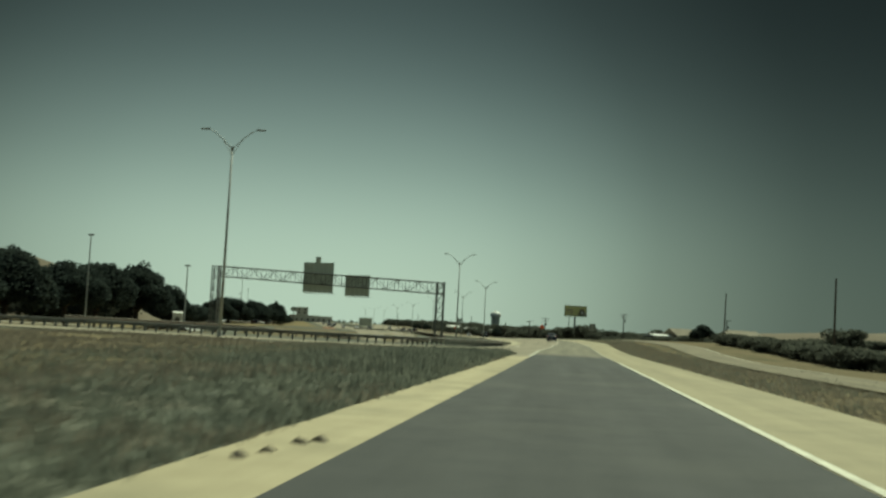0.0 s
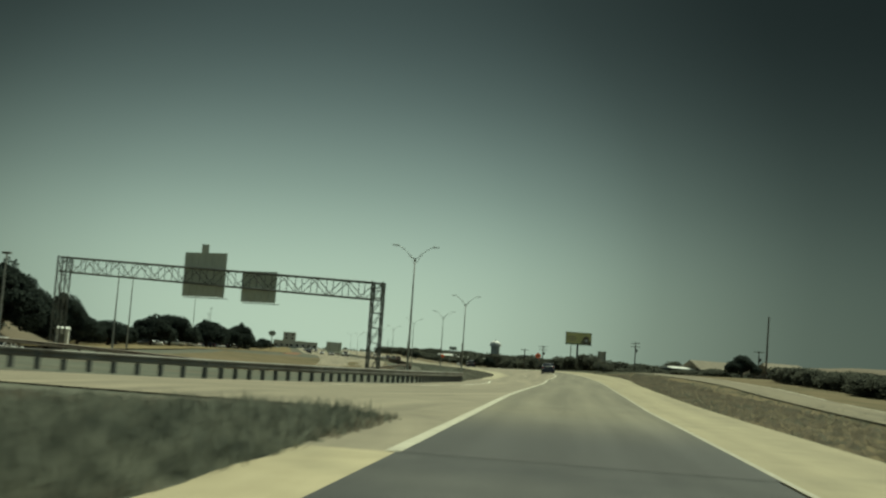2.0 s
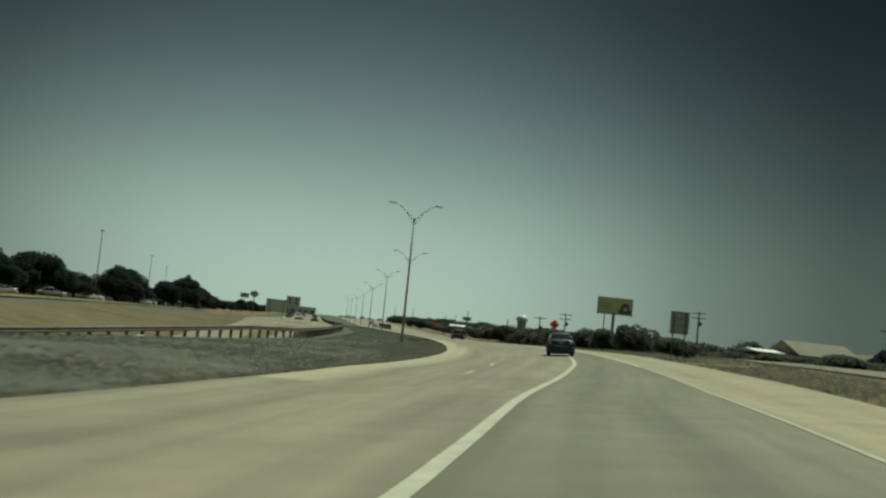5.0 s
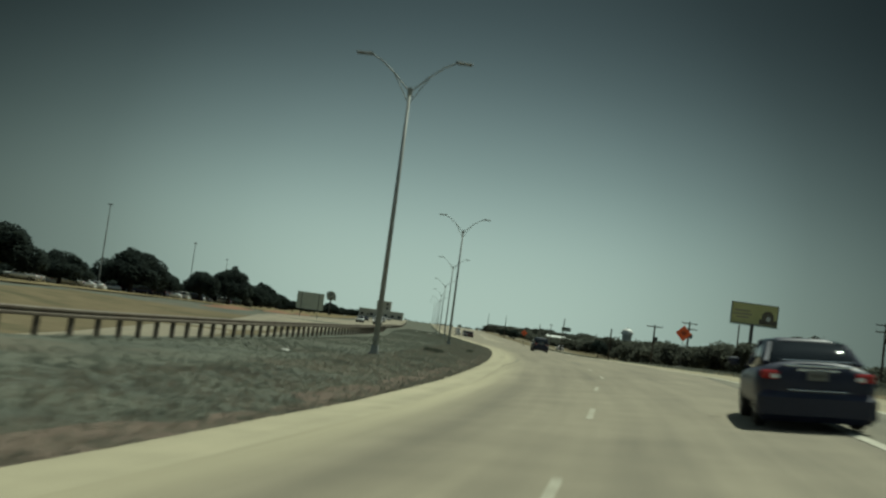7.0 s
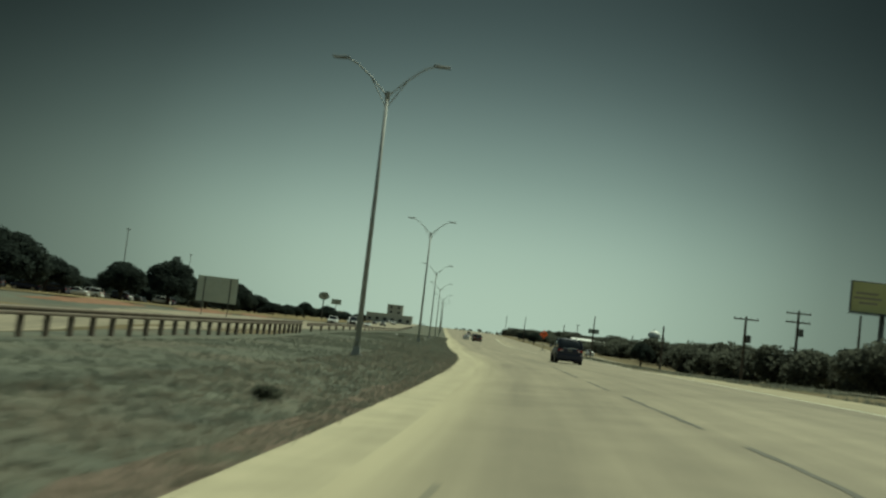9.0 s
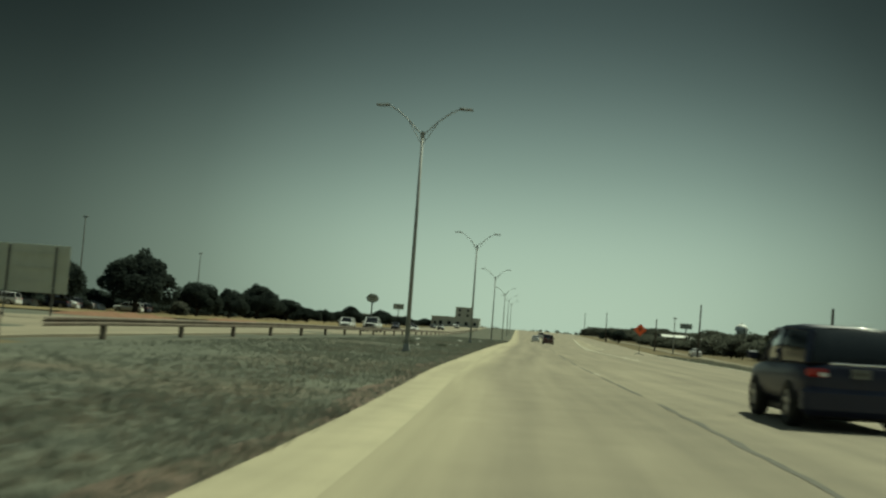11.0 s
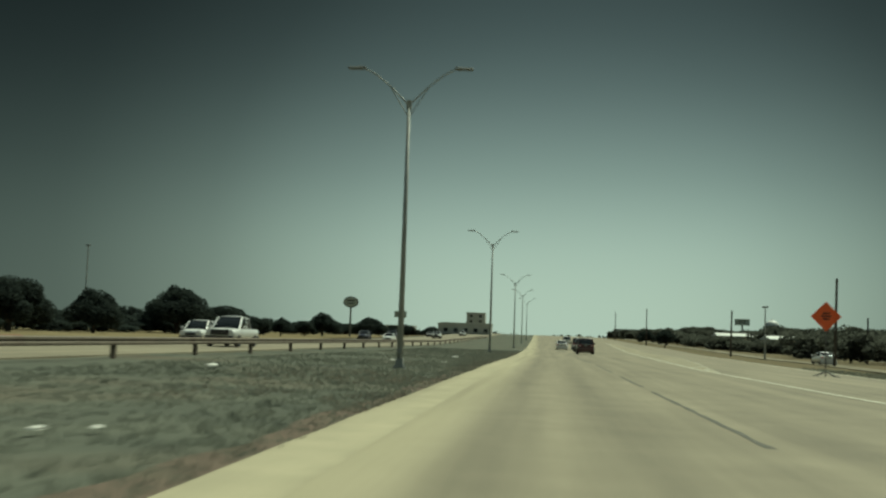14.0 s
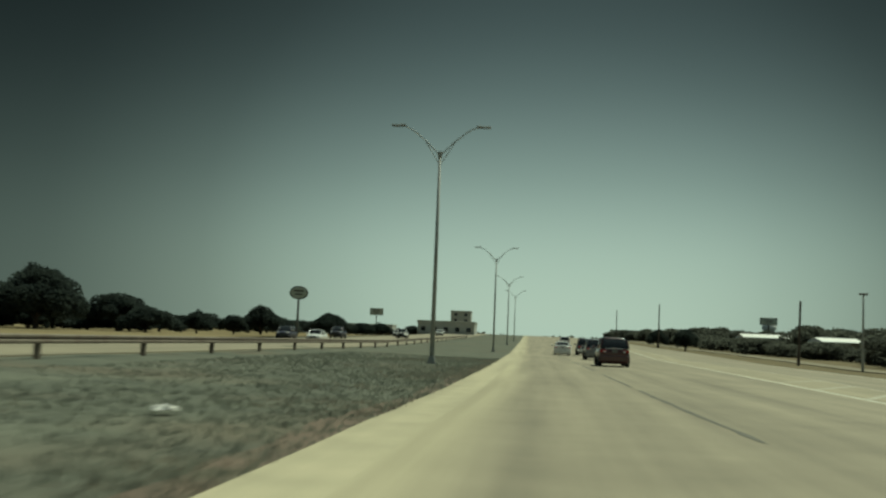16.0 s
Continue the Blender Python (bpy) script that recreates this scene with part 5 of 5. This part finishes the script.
def wheel_meshes(r, w):
    prof = [(r * 0.62, -w / 2), (r * 0.9, -w / 2), (r, -w / 2 + 0.04), (r, w / 2 - 0.04), (r * 0.9, w / 2), (r * 0.62, w / 2)]
    segs = 22
    verts = [(x, q * math.cos(2 * math.pi * i / segs), q * math.sin(2 * math.pi * i / segs)) for i in range(segs) for q, x in prof]
    k = len(prof)
    faces = [(i * k + j, ((i + 1) % segs) * k + j, ((i + 1) % segs) * k + (j + 1) % k, i * k + (j + 1) % k) for i in range(segs) for j in range(k)]
    tyre = mesh_of("tyre", verts, faces, M["tyre"], True)
    rim = bmesh.new()
    rod(r * 0.64, r * 0.64, w * 0.7, pose(-w * 0.35, 0, 0, 0, 90, 0), 20, rim)
    for i in range(5):
        box(0.07, w * 0.92, r * 0.55, pose(0, 0, 0, i * 72, 0, 0) @ pose(0, 0, 0, 0, 0, 90), 0.0, rim)
    me = bpy.data.meshes.new("rim")
    rim.to_mesh(me)
    rim.free()
    me.materials.append(M["rim"])
    return tyre, me


WHEELS = {q: wheel_meshes(q, 0.22 if q < 0.35 else 0.26) for q in (0.33, 0.39)}

KINDS = dict(
    # y, half width, sill, belt, deck  (rear to front), then the cabin: y, half width low, half width high, belt, roof
    sedan=dict(length=4.75, wheel=0.33, axle=(-1.42, 1.38), track=0.76,
               body=[(-2.40, 0.78, 0.30, 0.84, 0.96), (-2.3, 0.92, 0.22, 0.92, 1.06), (-1.7, 0.95, 0.2, 0.92, 1.07), (-0.6, 0.92, 0.2, 0.92, 1.0), (0.7, 0.92, 0.2, 0.9, 0.98), (1.5, 0.9, 0.22, 0.84, 0.95), (2.15, 0.84, 0.26, 0.74, 0.84), (2.37, 0.66, 0.34, 0.62, 0.7)],
               cabin=[(-1.82, 0.74, 0.66, 1.02, 1.04), (-1.05, 0.80, 0.60, 0.98, 1.39), (-0.2, 0.82, 0.62, 0.96, 1.46), (0.35, 0.82, 0.61, 0.95, 1.43), (1.25, 0.76, 0.68, 0.93, 0.96)], tail=(0.85, 0.77, 0.14, 0.28)),
    suv=dict(length=4.6, wheel=0.39, axle=(-1.35, 1.38), track=0.82,
             body=[(-2.28, 0.80, 0.42, 1.0, 1.06), (-2.2, 0.92, 0.34, 1.06, 1.12), (-1.0, 0.94, 0.3, 1.06, 1.12), (0.8, 0.94, 0.3, 1.04, 1.1), (1.5, 0.92, 0.32, 1.0, 1.08), (2.15, 0.88, 0.36, 0.92, 1.0), (2.3, 0.72, 0.42, 0.84, 0.88)],
             cabin=[(-2.22, 0.84, 0.72, 1.08, 1.1), (-2.0, 0.84, 0.70, 1.08, 1.66), (-0.3, 0.86, 0.72, 1.06, 1.74), (0.45, 0.86, 0.70, 1.06, 1.70), (1.2, 0.80, 0.72, 1.05, 1.1)], tail=(0.84, 0.86, 0.14, 0.34)),
    pickup=dict(length=5.7, wheel=0.39, axle=(-1.75, 1.85), track=0.84,
                body=[(-2.82, 0.90, 0.48, 1.06, 1.1), (-2.76, 0.96, 0.44, 1.1, 1.14), (-0.9, 0.97, 0.38, 1.1, 1.14), (0.9, 0.97, 0.36, 1.1, 1.14), (1.8, 0.96, 0.38, 1.08, 1.14), (2.65, 0.93, 0.42, 1.0, 1.1), (2.84, 0.84, 0.5, 0.92, 0.98)],
                cabin=[(-0.92, 0.86, 0.78, 1.12, 1.14), (-0.75, 0.86, 0.74, 1.12, 1.8), (0.1, 0.88, 0.75, 1.12, 1.88), (0.7, 0.88, 0.73, 1.12, 1.84), (1.5, 0.82, 0.76, 1.1, 1.15)], tail=(0.88, 0.84, 0.16, 0.4)),
)


def vehicle(kind, paint, m, label, category, group):
    """A car from lofted skins: body, dark glasshouse, roof, pillars, bumpers, lamps, mirrors, plate, wheels."""
    k = KINDS[kind]
    thing = tagged(new(category), label, category, group)
    thing.matrix_world = m
    rings = [[(0, y, a), (hw * 0.86, y, a), (hw, y, a + (b - a) * 0.4), (hw * 0.985, y, b - 0.06), (hw * 0.93, y, b), (hw * 0.6, y, c), (0, y, c + 0.015)] for y, hw, a, b, c in k["body"]]
    body = part("body", loft(rings), M[paint], thing, smooth=True)
    body.modifiers.new("smooth", "SUBSURF").levels = 1
    body.modifiers["smooth"].render_levels = 1
    cab = [[(0, y, lo), (a, y, lo), (a * 0.55 + b * 0.45, y, lo + (hi - lo) * 0.6), (b, y, hi - 0.04 * (hi - lo)), (b * 0.6, y, hi), (0, y, hi + 0.01)] for y, a, b, lo, hi in k["cabin"]]
    glass = part("glasshouse", loft(cab), M["glass"], thing, "dark tinted windows", smooth=True)
    roofing = [[(0, y, hi + 0.012), (b * 0.6, y, hi + 0.012), (b * 1.015, y, hi - 0.04), (b * 1.03, y, hi - 0.10), (b * 0.5, y, hi - 0.09), (0, y, hi - 0.08)] for y, a, b, lo, hi in k["cabin"][1:-1]]
    part("roof", loft(roofing), M[paint], glass, "painted roof", smooth=True)
    for side in (-1, 1):
        c = k["cabin"]
        for i, j in ((0, 1), (2, 2), (len(c) - 1, len(c) - 2)):
            part("pillar", strut((side * c[i][1], c[i][0], c[i][3]), (side * c[j][2] * 1.01, c[j][0], c[j][4] - 0.05), 0.045, None, 6), M[paint], glass)
        mir = box(0.2, 0.1, 0.15, Matrix.Translation((side * (k["body"][3][1] + 0.12), c[-1][0] - 0.25, c[-1][3] + 0.02)), 0.03)
        part("mirror", mir, M[paint], thing)
        y0 = k["body"][0][0]
        hw, zt, th, wd = k["tail"]
        tail = part("tail_lamp", box(wd, 0.16, th, Matrix.Translation((side * (hw - wd / 2), y0 + 0.06, zt)), 0.03), M["lamp_red"], thing, "red tail lamp")
        part("reversing_lens", box(wd * 0.45, 0.03, th * 0.45, Matrix.Translation((side * (hw - wd * 0.75), y0 - 0.03, zt + th * 0.08)), 0.006), M["lamp_clear"], tail)
        y1 = k["body"][-1][0]
        part("headlamp", box(0.36, 0.2, 0.15, Matrix.Translation((side * 0.56, y1 - 0.16, k["body"][-1][3] - 0.02)), 0.04), M["lamp_clear"], thing)
    y0, y1 = k["body"][0][0], k["body"][-1][0]
    hwb, zs = k["body"][1][1], k["body"][0][2]
    part("rear_bumper", box(hwb * 1.96, 0.36, 0.47, Matrix.Translation((0, y0 + 0.11, zs - 0.18)), 0.1), M[paint if kind != "pickup" else "chrome"], thing)
    part("underbody", box(hwb * 1.6, abs(y0) + y1 - 0.6, 0.16, Matrix.Translation((0, 0, 0.17)), 0.04), M["black"], thing, "dark underbody")
    part("front_bumper", box(hwb * 1.8, 0.2, 0.22, Matrix.Translation((0, y1 - 0.08, zs - 0.04)), 0.05), M["black"], thing)
    wide, tall = (1.1, 0.34) if kind == "pickup" else (0.75, 0.18)
    grille = part("grille", box(wide, 0.06, tall, Matrix.Translation((0, y1 - 0.01, k["body"][-1][2] + 0.2)), 0.02), M["black"], thing)
    for i in range(3):
        part("grille_bar", box(wide * 0.94, 0.02, 0.02, Matrix.Translation((0, y1 + 0.022, k["body"][-1][2] + 0.2 + (i - 1) * tall * 0.28))), M["darksteel"], grille)
    plate = part("number_plate", box(0.31, 0.02, 0.155, Matrix.Translation((0, y0 - 0.035, k["tail"][1] + 0.0)), 0.004), M["plate"], thing, "dull number plate")
    part("plate_bar", box(0.22, 0.008, 0.05, Matrix.Translation((0, y0 - 0.048, k["tail"][1] + 0.05))), M["darksteel"], plate)
    part("trunk_trim", box(1.0, 0.03, 0.04, Matrix.Translation((0, y0 - 0.03, k["tail"][1] + 0.2)), 0.008), M["chrome"], thing, "chrome trim strip")
    if kind == "sedan":
        part("boot_lip", box(1.1, 0.06, 0.025, Matrix.Translation((0, y0 + 0.12, 1.06)), 0.01), M["chrome"], thing, "bright boot lip")
        part("bumper_strip", box(0.9, 0.03, 0.02, Matrix.Translation((0, y0 - 0.075, 0.6)), 0.006), M["chrome"], thing, "thin bright strip")
        part("badge_bar", box(0.62, 0.03, 0.05, Matrix.Translation((0, y0 - 0.025, 0.9)), 0.012), M["chrome"], thing, "bright bar over the number plate")
        part("exhaust_tip", rod(0.035, 0.035, 0.14, pose(0.5, y0 + 0.1, zs - 0.03, 90, 0, 0), 10), M["chrome"], thing)
    if kind == "pickup":
        bed = box(1.62, 1.72, 0.02, Matrix.Translation((0, -1.85, 1.13)), 0.0)
        part("bed_cover", bed, M["black"], thing, "dark load bed")
        part("tailgate_handle", box(0.22, 0.03, 0.07, Matrix.Translation((0, y0 - 0.03, 0.98)), 0.01), M["black"], thing)
    tyre, rim = WHEELS[k["wheel"]]
    for wy in k["axle"]:
        for side in (-1, 1):
            t_ob = hang("wheel", tyre, thing, "", Matrix.Translation((side * k["track"], wy, k["wheel"])))
            hang("rim", rim, t_ob)
    return thing


def on_road(s, d, turn=0.0):
    p = at_sd(s, d)
    bank = math.degrees(math.atan(float(lift_of(s, d + 1) - lift_of(s, d - 1)) / 2))
    return pose(p[0], p[1], p[2] + 0.005, 0, 0, heading(s) + turn) @ pose(0, 0, 0, 0, -bank if abs(turn) < 90 else bank, 0)


vehicle("sedan", "car_dark", on_road(216.0, 4.75, -5.5) @ Matrix.Diagonal((1.06, 1.0, 1.06, 1)), "dark blue sedan with red tail lamps in the merging lane", "car", "cars on the highway")
vehicle("suv", "car_dark", on_road(333, 5.4), "dark SUV ahead in the middle lane", "car", "cars on the highway")
vehicle("suv", "car_red", on_road(509, 5.1), "dark red boxy SUV in the middle lane", "car", "cars on the highway")
vehicle("suv", "car_grey", on_road(534, 5.6), "grey SUV ahead in the middle lane", "car", "cars on the highway")
vehicle("sedan", "car_white", on_road(562, 3.7), "white sedan far ahead on the concrete lanes", "car", "cars on the highway")
vehicle("pickup", "car_dark", on_road(566, 6.4), "dark pickup far ahead in the middle lane", "pickup", "cars on the highway")
vehicle("suv", "car_white", on_road(640, 6.5), "white SUV in the distance on the highway", "car", "cars on the highway")
OPP = "oncoming traffic beyond the median"
vehicle("pickup", "car_white", on_road(458, -19.9, 180) @ Matrix.Scale(1.06, 4), "white pickup on the opposite carriageway", "pickup", OPP)
vehicle("suv", "car_white", on_road(466, -24.6, 180), "white SUV on the opposite carriageway", "car", OPP)
vehicle("pickup", "car_dark", on_road(612, -30.0, 180), "dark pickup on the opposite carriageway", "pickup", OPP)
vehicle("sedan", "car_white", on_road(567, -24.6, 180), "white sedan on the opposite carriageway", "car", OPP)
vehicle("suv", "car_dark", on_road(575, -30.0, 180), "dark SUV on the opposite carriageway", "car", OPP)
vehicle("pickup", "car_white", on_road(655, -24.8, 180), "white pickup on the opposite carriageway", "pickup", OPP)
vehicle("sedan", "car_grey", on_road(690, -30.0, 180), "grey sedan on the opposite carriageway", "car", OPP)
vehicle("suv", "car_white", on_road(745, -24.8, 180), "white SUV on the opposite carriageway", "car", OPP)
vehicle("sedan", "car_white", on_road(820, -30.0, 180), "white sedan on the opposite carriageway", "car", OPP)
vehicle("pickup", "car_white", on_road(150, -52, 180), "white pickup on the opposite carriageway", "pickup", OPP)
vehicle("sedan", "car_white", on_road(515, float(right_edge(515)) + 9.5), "white sedan on the frontage road", "car", "cars on the frontage road")

# cars parked in the shade of the oaks, nose towards the trees
rng = random.Random(12)
sp = 338.0
while sp < 486:
    kind, tone, word = rng.choice((("sedan", "car_white", "white"), ("sedan", "car_white", "white"), ("suv", "car_white", "white"), ("sedan", "car_grey", "grey"), ("suv", "car_dark", "dark blue"), ("pickup", "car_white", "white")))
    dp = float(np.interp(sp, [340, 395, 470, 500], [-76, -71, -64, -61])) + rng.uniform(-1.5, 1.5)
    if min(math.hypot(sp - a, dp - b) for a, b, _, _ in ROW) > 3.4:
        vehicle(kind, tone, along(sp, dp, -0.02, 90 + rng.uniform(-12, 12)), word + " " + kind.replace("suv", "SUV") + " parked on the dry field under the oaks", "pickup" if kind == "pickup" else "car", "cars parked under the oaks")
    sp += rng.choice((3.2, 3.4, 7.0, 10.5))

# ---- buildings ----
def house(s, d, w, l, wall_h, roof_h, turn, wall_m, roof_m, label):
    """A low house: walls with openings, gabled roof with eaves, door and windows as parts."""
    p = at_sd(s, d)
    thing = tagged(new("house"), label, "house", "houses by the frontage road")
    thing.matrix_world = pose(p[0], p[1], p[2] - 0.1, 0, 0, heading(s) + turn)
    part("wall", box(w, l, wall_h, bevel=0.02), M[wall_m], thing)
    roof = bmesh.new()
    e = 0.45 if w > 4 else 0.12
    vs = [roof.verts.new(v) for v in [(-w / 2 - e, -l / 2 - e, wall_h - 0.12), (w / 2 + e, -l / 2 - e, wall_h - 0.12), (w / 2 + e, l / 2 + e, wall_h - 0.12), (-w / 2 - e, l / 2 + e, wall_h - 0.12),
                                      (-w / 2 - e, 0, wall_h + roof_h), (w / 2 + e, 0, wall_h + roof_h),
                                      (-w / 2 - e, -l / 2 - e, wall_h + 0.03), (w / 2 + e, -l / 2 - e, wall_h + 0.03), (w / 2 + e, l / 2 + e, wall_h + 0.03), (-w / 2 - e, l / 2 + e, wall_h + 0.03)]]
    for f in ((0, 3, 2, 1), (0, 1, 7, 6), (2, 3, 9, 8), (6, 7, 5, 4), (8, 9, 4, 5), (0, 6, 4, 9, 3), (1, 2, 8, 5, 7)):
        roof.faces.new([vs[i] for i in f])
    part("roof", roof, M[roof_m], thing)
    for dx in (-w * 0.3, w * 0.3) if w > 4 else ():
        win = part("window", box(1.1, 0.06, 1.0, Matrix.Translation((dx, -l / 2 - 0.03, 1.0)), 0.01), M["white"], thing, "white framed window")
        part("pane", box(0.9, 0.02, 0.8, Matrix.Translation((dx, -l / 2 - 0.07, 1.1))), M["glass"], win)
    part("door", box(0.95, 0.06, 2.05, Matrix.Translation((0, -l / 2 - 0.03, 0)), 0.01), M["darkroof"], thing)
    for dy in (-l * 0.25, l * 0.25) if w > 4 else ():
        win = part("window", box(0.06, 1.2, 1.0, Matrix.Translation((-w / 2 - 0.03, dy, 1.0)), 0.01), M["white"], thing, "white framed window")
        part("pane", box(0.02, 1.0, 0.8, Matrix.Translation((-w / 2 - 0.07, dy, 1.1))), M["glass"], win)


house(320, 56, 6.5, 6, 2.8, 0.5, 12, "darkroof", "white", "low dark annexe with a pale metal roof")
house(321, 65, 12, 9, 2.9, 2.3, 14, "darkroof", "roof", "wide brown house with a tan shingled gable roof")
house(284, 67, 8.5, 7, 2.6, 1.9, 15, "wall", "roof", "tan house with a shingled gable roof")
house(262, 58, 8, 7, 2.2, 1.2, 10, "darkroof", "roof", "brown house with a tan gable roof")
house(226, -71, 1.9, 1.9, 2.9, 0.35, 10, "white", "white", "small pale shed in front of the oaks")
house(711, 58, 13, 9, 3.6, 0.9, 0, "wall", "white", "long low building with a white roof")
house(646, 56, 7, 6, 3.2, 0.8, 8, "wall", "white", "small building with a white roof")
house(600, 62, 9, 6, 3.0, 0.9, 0, "darkroof", "white", "dark shed with a pale roof behind brush")


def block(x, y, w, l, h, label):
    """A far commercial building: body, parapet, rows of windows."""
    z = land(x, y)
    thing = tagged(new("building"), label, "building", "distant buildings")
    thing.matrix_world = pose(x, y, z - 0.2, 0, 0, 14)
    # walls and parapet carry the haze of distance in their colour
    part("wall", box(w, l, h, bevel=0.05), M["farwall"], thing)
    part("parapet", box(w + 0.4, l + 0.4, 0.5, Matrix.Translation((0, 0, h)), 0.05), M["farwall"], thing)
    for row in range(max(1, int(h / 3.2))):
        for i in range(max(2, int(w / 4))):
            n_w = max(2, int(w / 4))
            part("window", box(1.6, 0.1, 1.5, Matrix.Translation((-w / 2 + w * (i + 0.5) / n_w, -l / 2 - 0.05, 1.0 + 3.2 * row)), 0.02), M["glass"], thing)


block(-252, 1004, 11, 10, 13, "tall tan building hazy in the distance")
block(-225, 905, 26, 14, 5, "low tan commercial building far along the road")
block(-188, 800, 20, 12, 4.2, "low pale commercial building beyond the median")
block(-300, 985, 30, 16, 6, "wide low tan building on the skyline")
block(-98, 1010, 34, 16, 6.5, "low pale warehouse far along the road")
block(-165, 1090, 40, 18, 6.5, "wide pale warehouse on the skyline")

# ---- small things on the ground ----
def scrap(s, d, size, seed, label, category="litter", material="litter", h=0.5):
    """A crumpled sheet or clump that lies in the grass."""
    r = random.Random(seed)
    bm = bmesh.new()
    bmesh.ops.create_icosphere(bm, subdivisions=2, radius=1)
    for v in bm.verts:
        f = 1 + 0.45 * noise.noise(v.co * 1.7 + Vector((seed * 3.3, 0, 0)))
        v.co = Vector((v.co.x * size * 0.5 * f, v.co.y * size * 0.35 * f, max(v.co.z, -0.15) * size * h * f))
    me = bpy.data.meshes.new(category)
    bm.to_mesh(me)
    bm.free()
    me.materials.append(M[material])
    ob = new(category, me)
    ob.matrix_world = along(s, d, 0.04 if material == "litter" else -0.05, r.uniform(0, 360))
    tagged(ob, label, category, "scraps in the grass" if material == "litter" else "")


for i, (s, d, size) in enumerate([(457.3, -5.25, 0.52), (422.5, -10.4, 0.5), (388.3, -7.2, 0.28), (400.5, -5.7, 0.26), (401.0, -5.2, 0.2), (442.7, -7.25, 0.3), (443.5, -7.1, 0.26), (442.5, -4.77, 0.16), (443.3, -4.68, 0.16), (197.9, -19.3, 0.8), (233, -9.0, 0.3)]):
    scrap(s, d, size, i, "crumpled white litter lying in the grass", h=0.16)
for i, (s, d) in enumerate([(9.8, -2.95), (10.4, -2.85), (11.3, -2.75), (11.6, -2.6)]):
    scrap(s, d, 0.22, 20 + i, "brown clod of earth on the shoulder", "clod", "rust", 0.5)


def weed(s, d, w, h, seed):
    thing = tagged(new("weed"), "dark leafy weed standing in the grass", "weed", "weeds along the shoulder")
    thing.matrix_world = along(s, d, -0.06)
    hang("leaves", crown_mesh("leaves", seed, w, h, 0.02, 700, 0.05, M["weed"], 5), thing)
    stems = rod(0.02, 0.008, h * 0.7, segs=6)
    for k in range(4):
        strut((0, 0, h * 0.15), (w * 0.2 * math.cos(k * 1.6), w * 0.2 * math.sin(k * 1.6), h * 0.6), 0.01, stems, 5)
    part("stem", stems, M["rust"], thing)


for i, (s, d, w, h) in enumerate([(257.5, -5.4, 1.2, 0.26), (259.5, -5.9, 0.9, 0.22), (273.2, -3.6, 0.6, 0.26), (398, -8.8, 1.3, 0.26), (394.3, -6.1, 1.0, 0.2)]):
    weed(s, d, w, h, 70 + i)
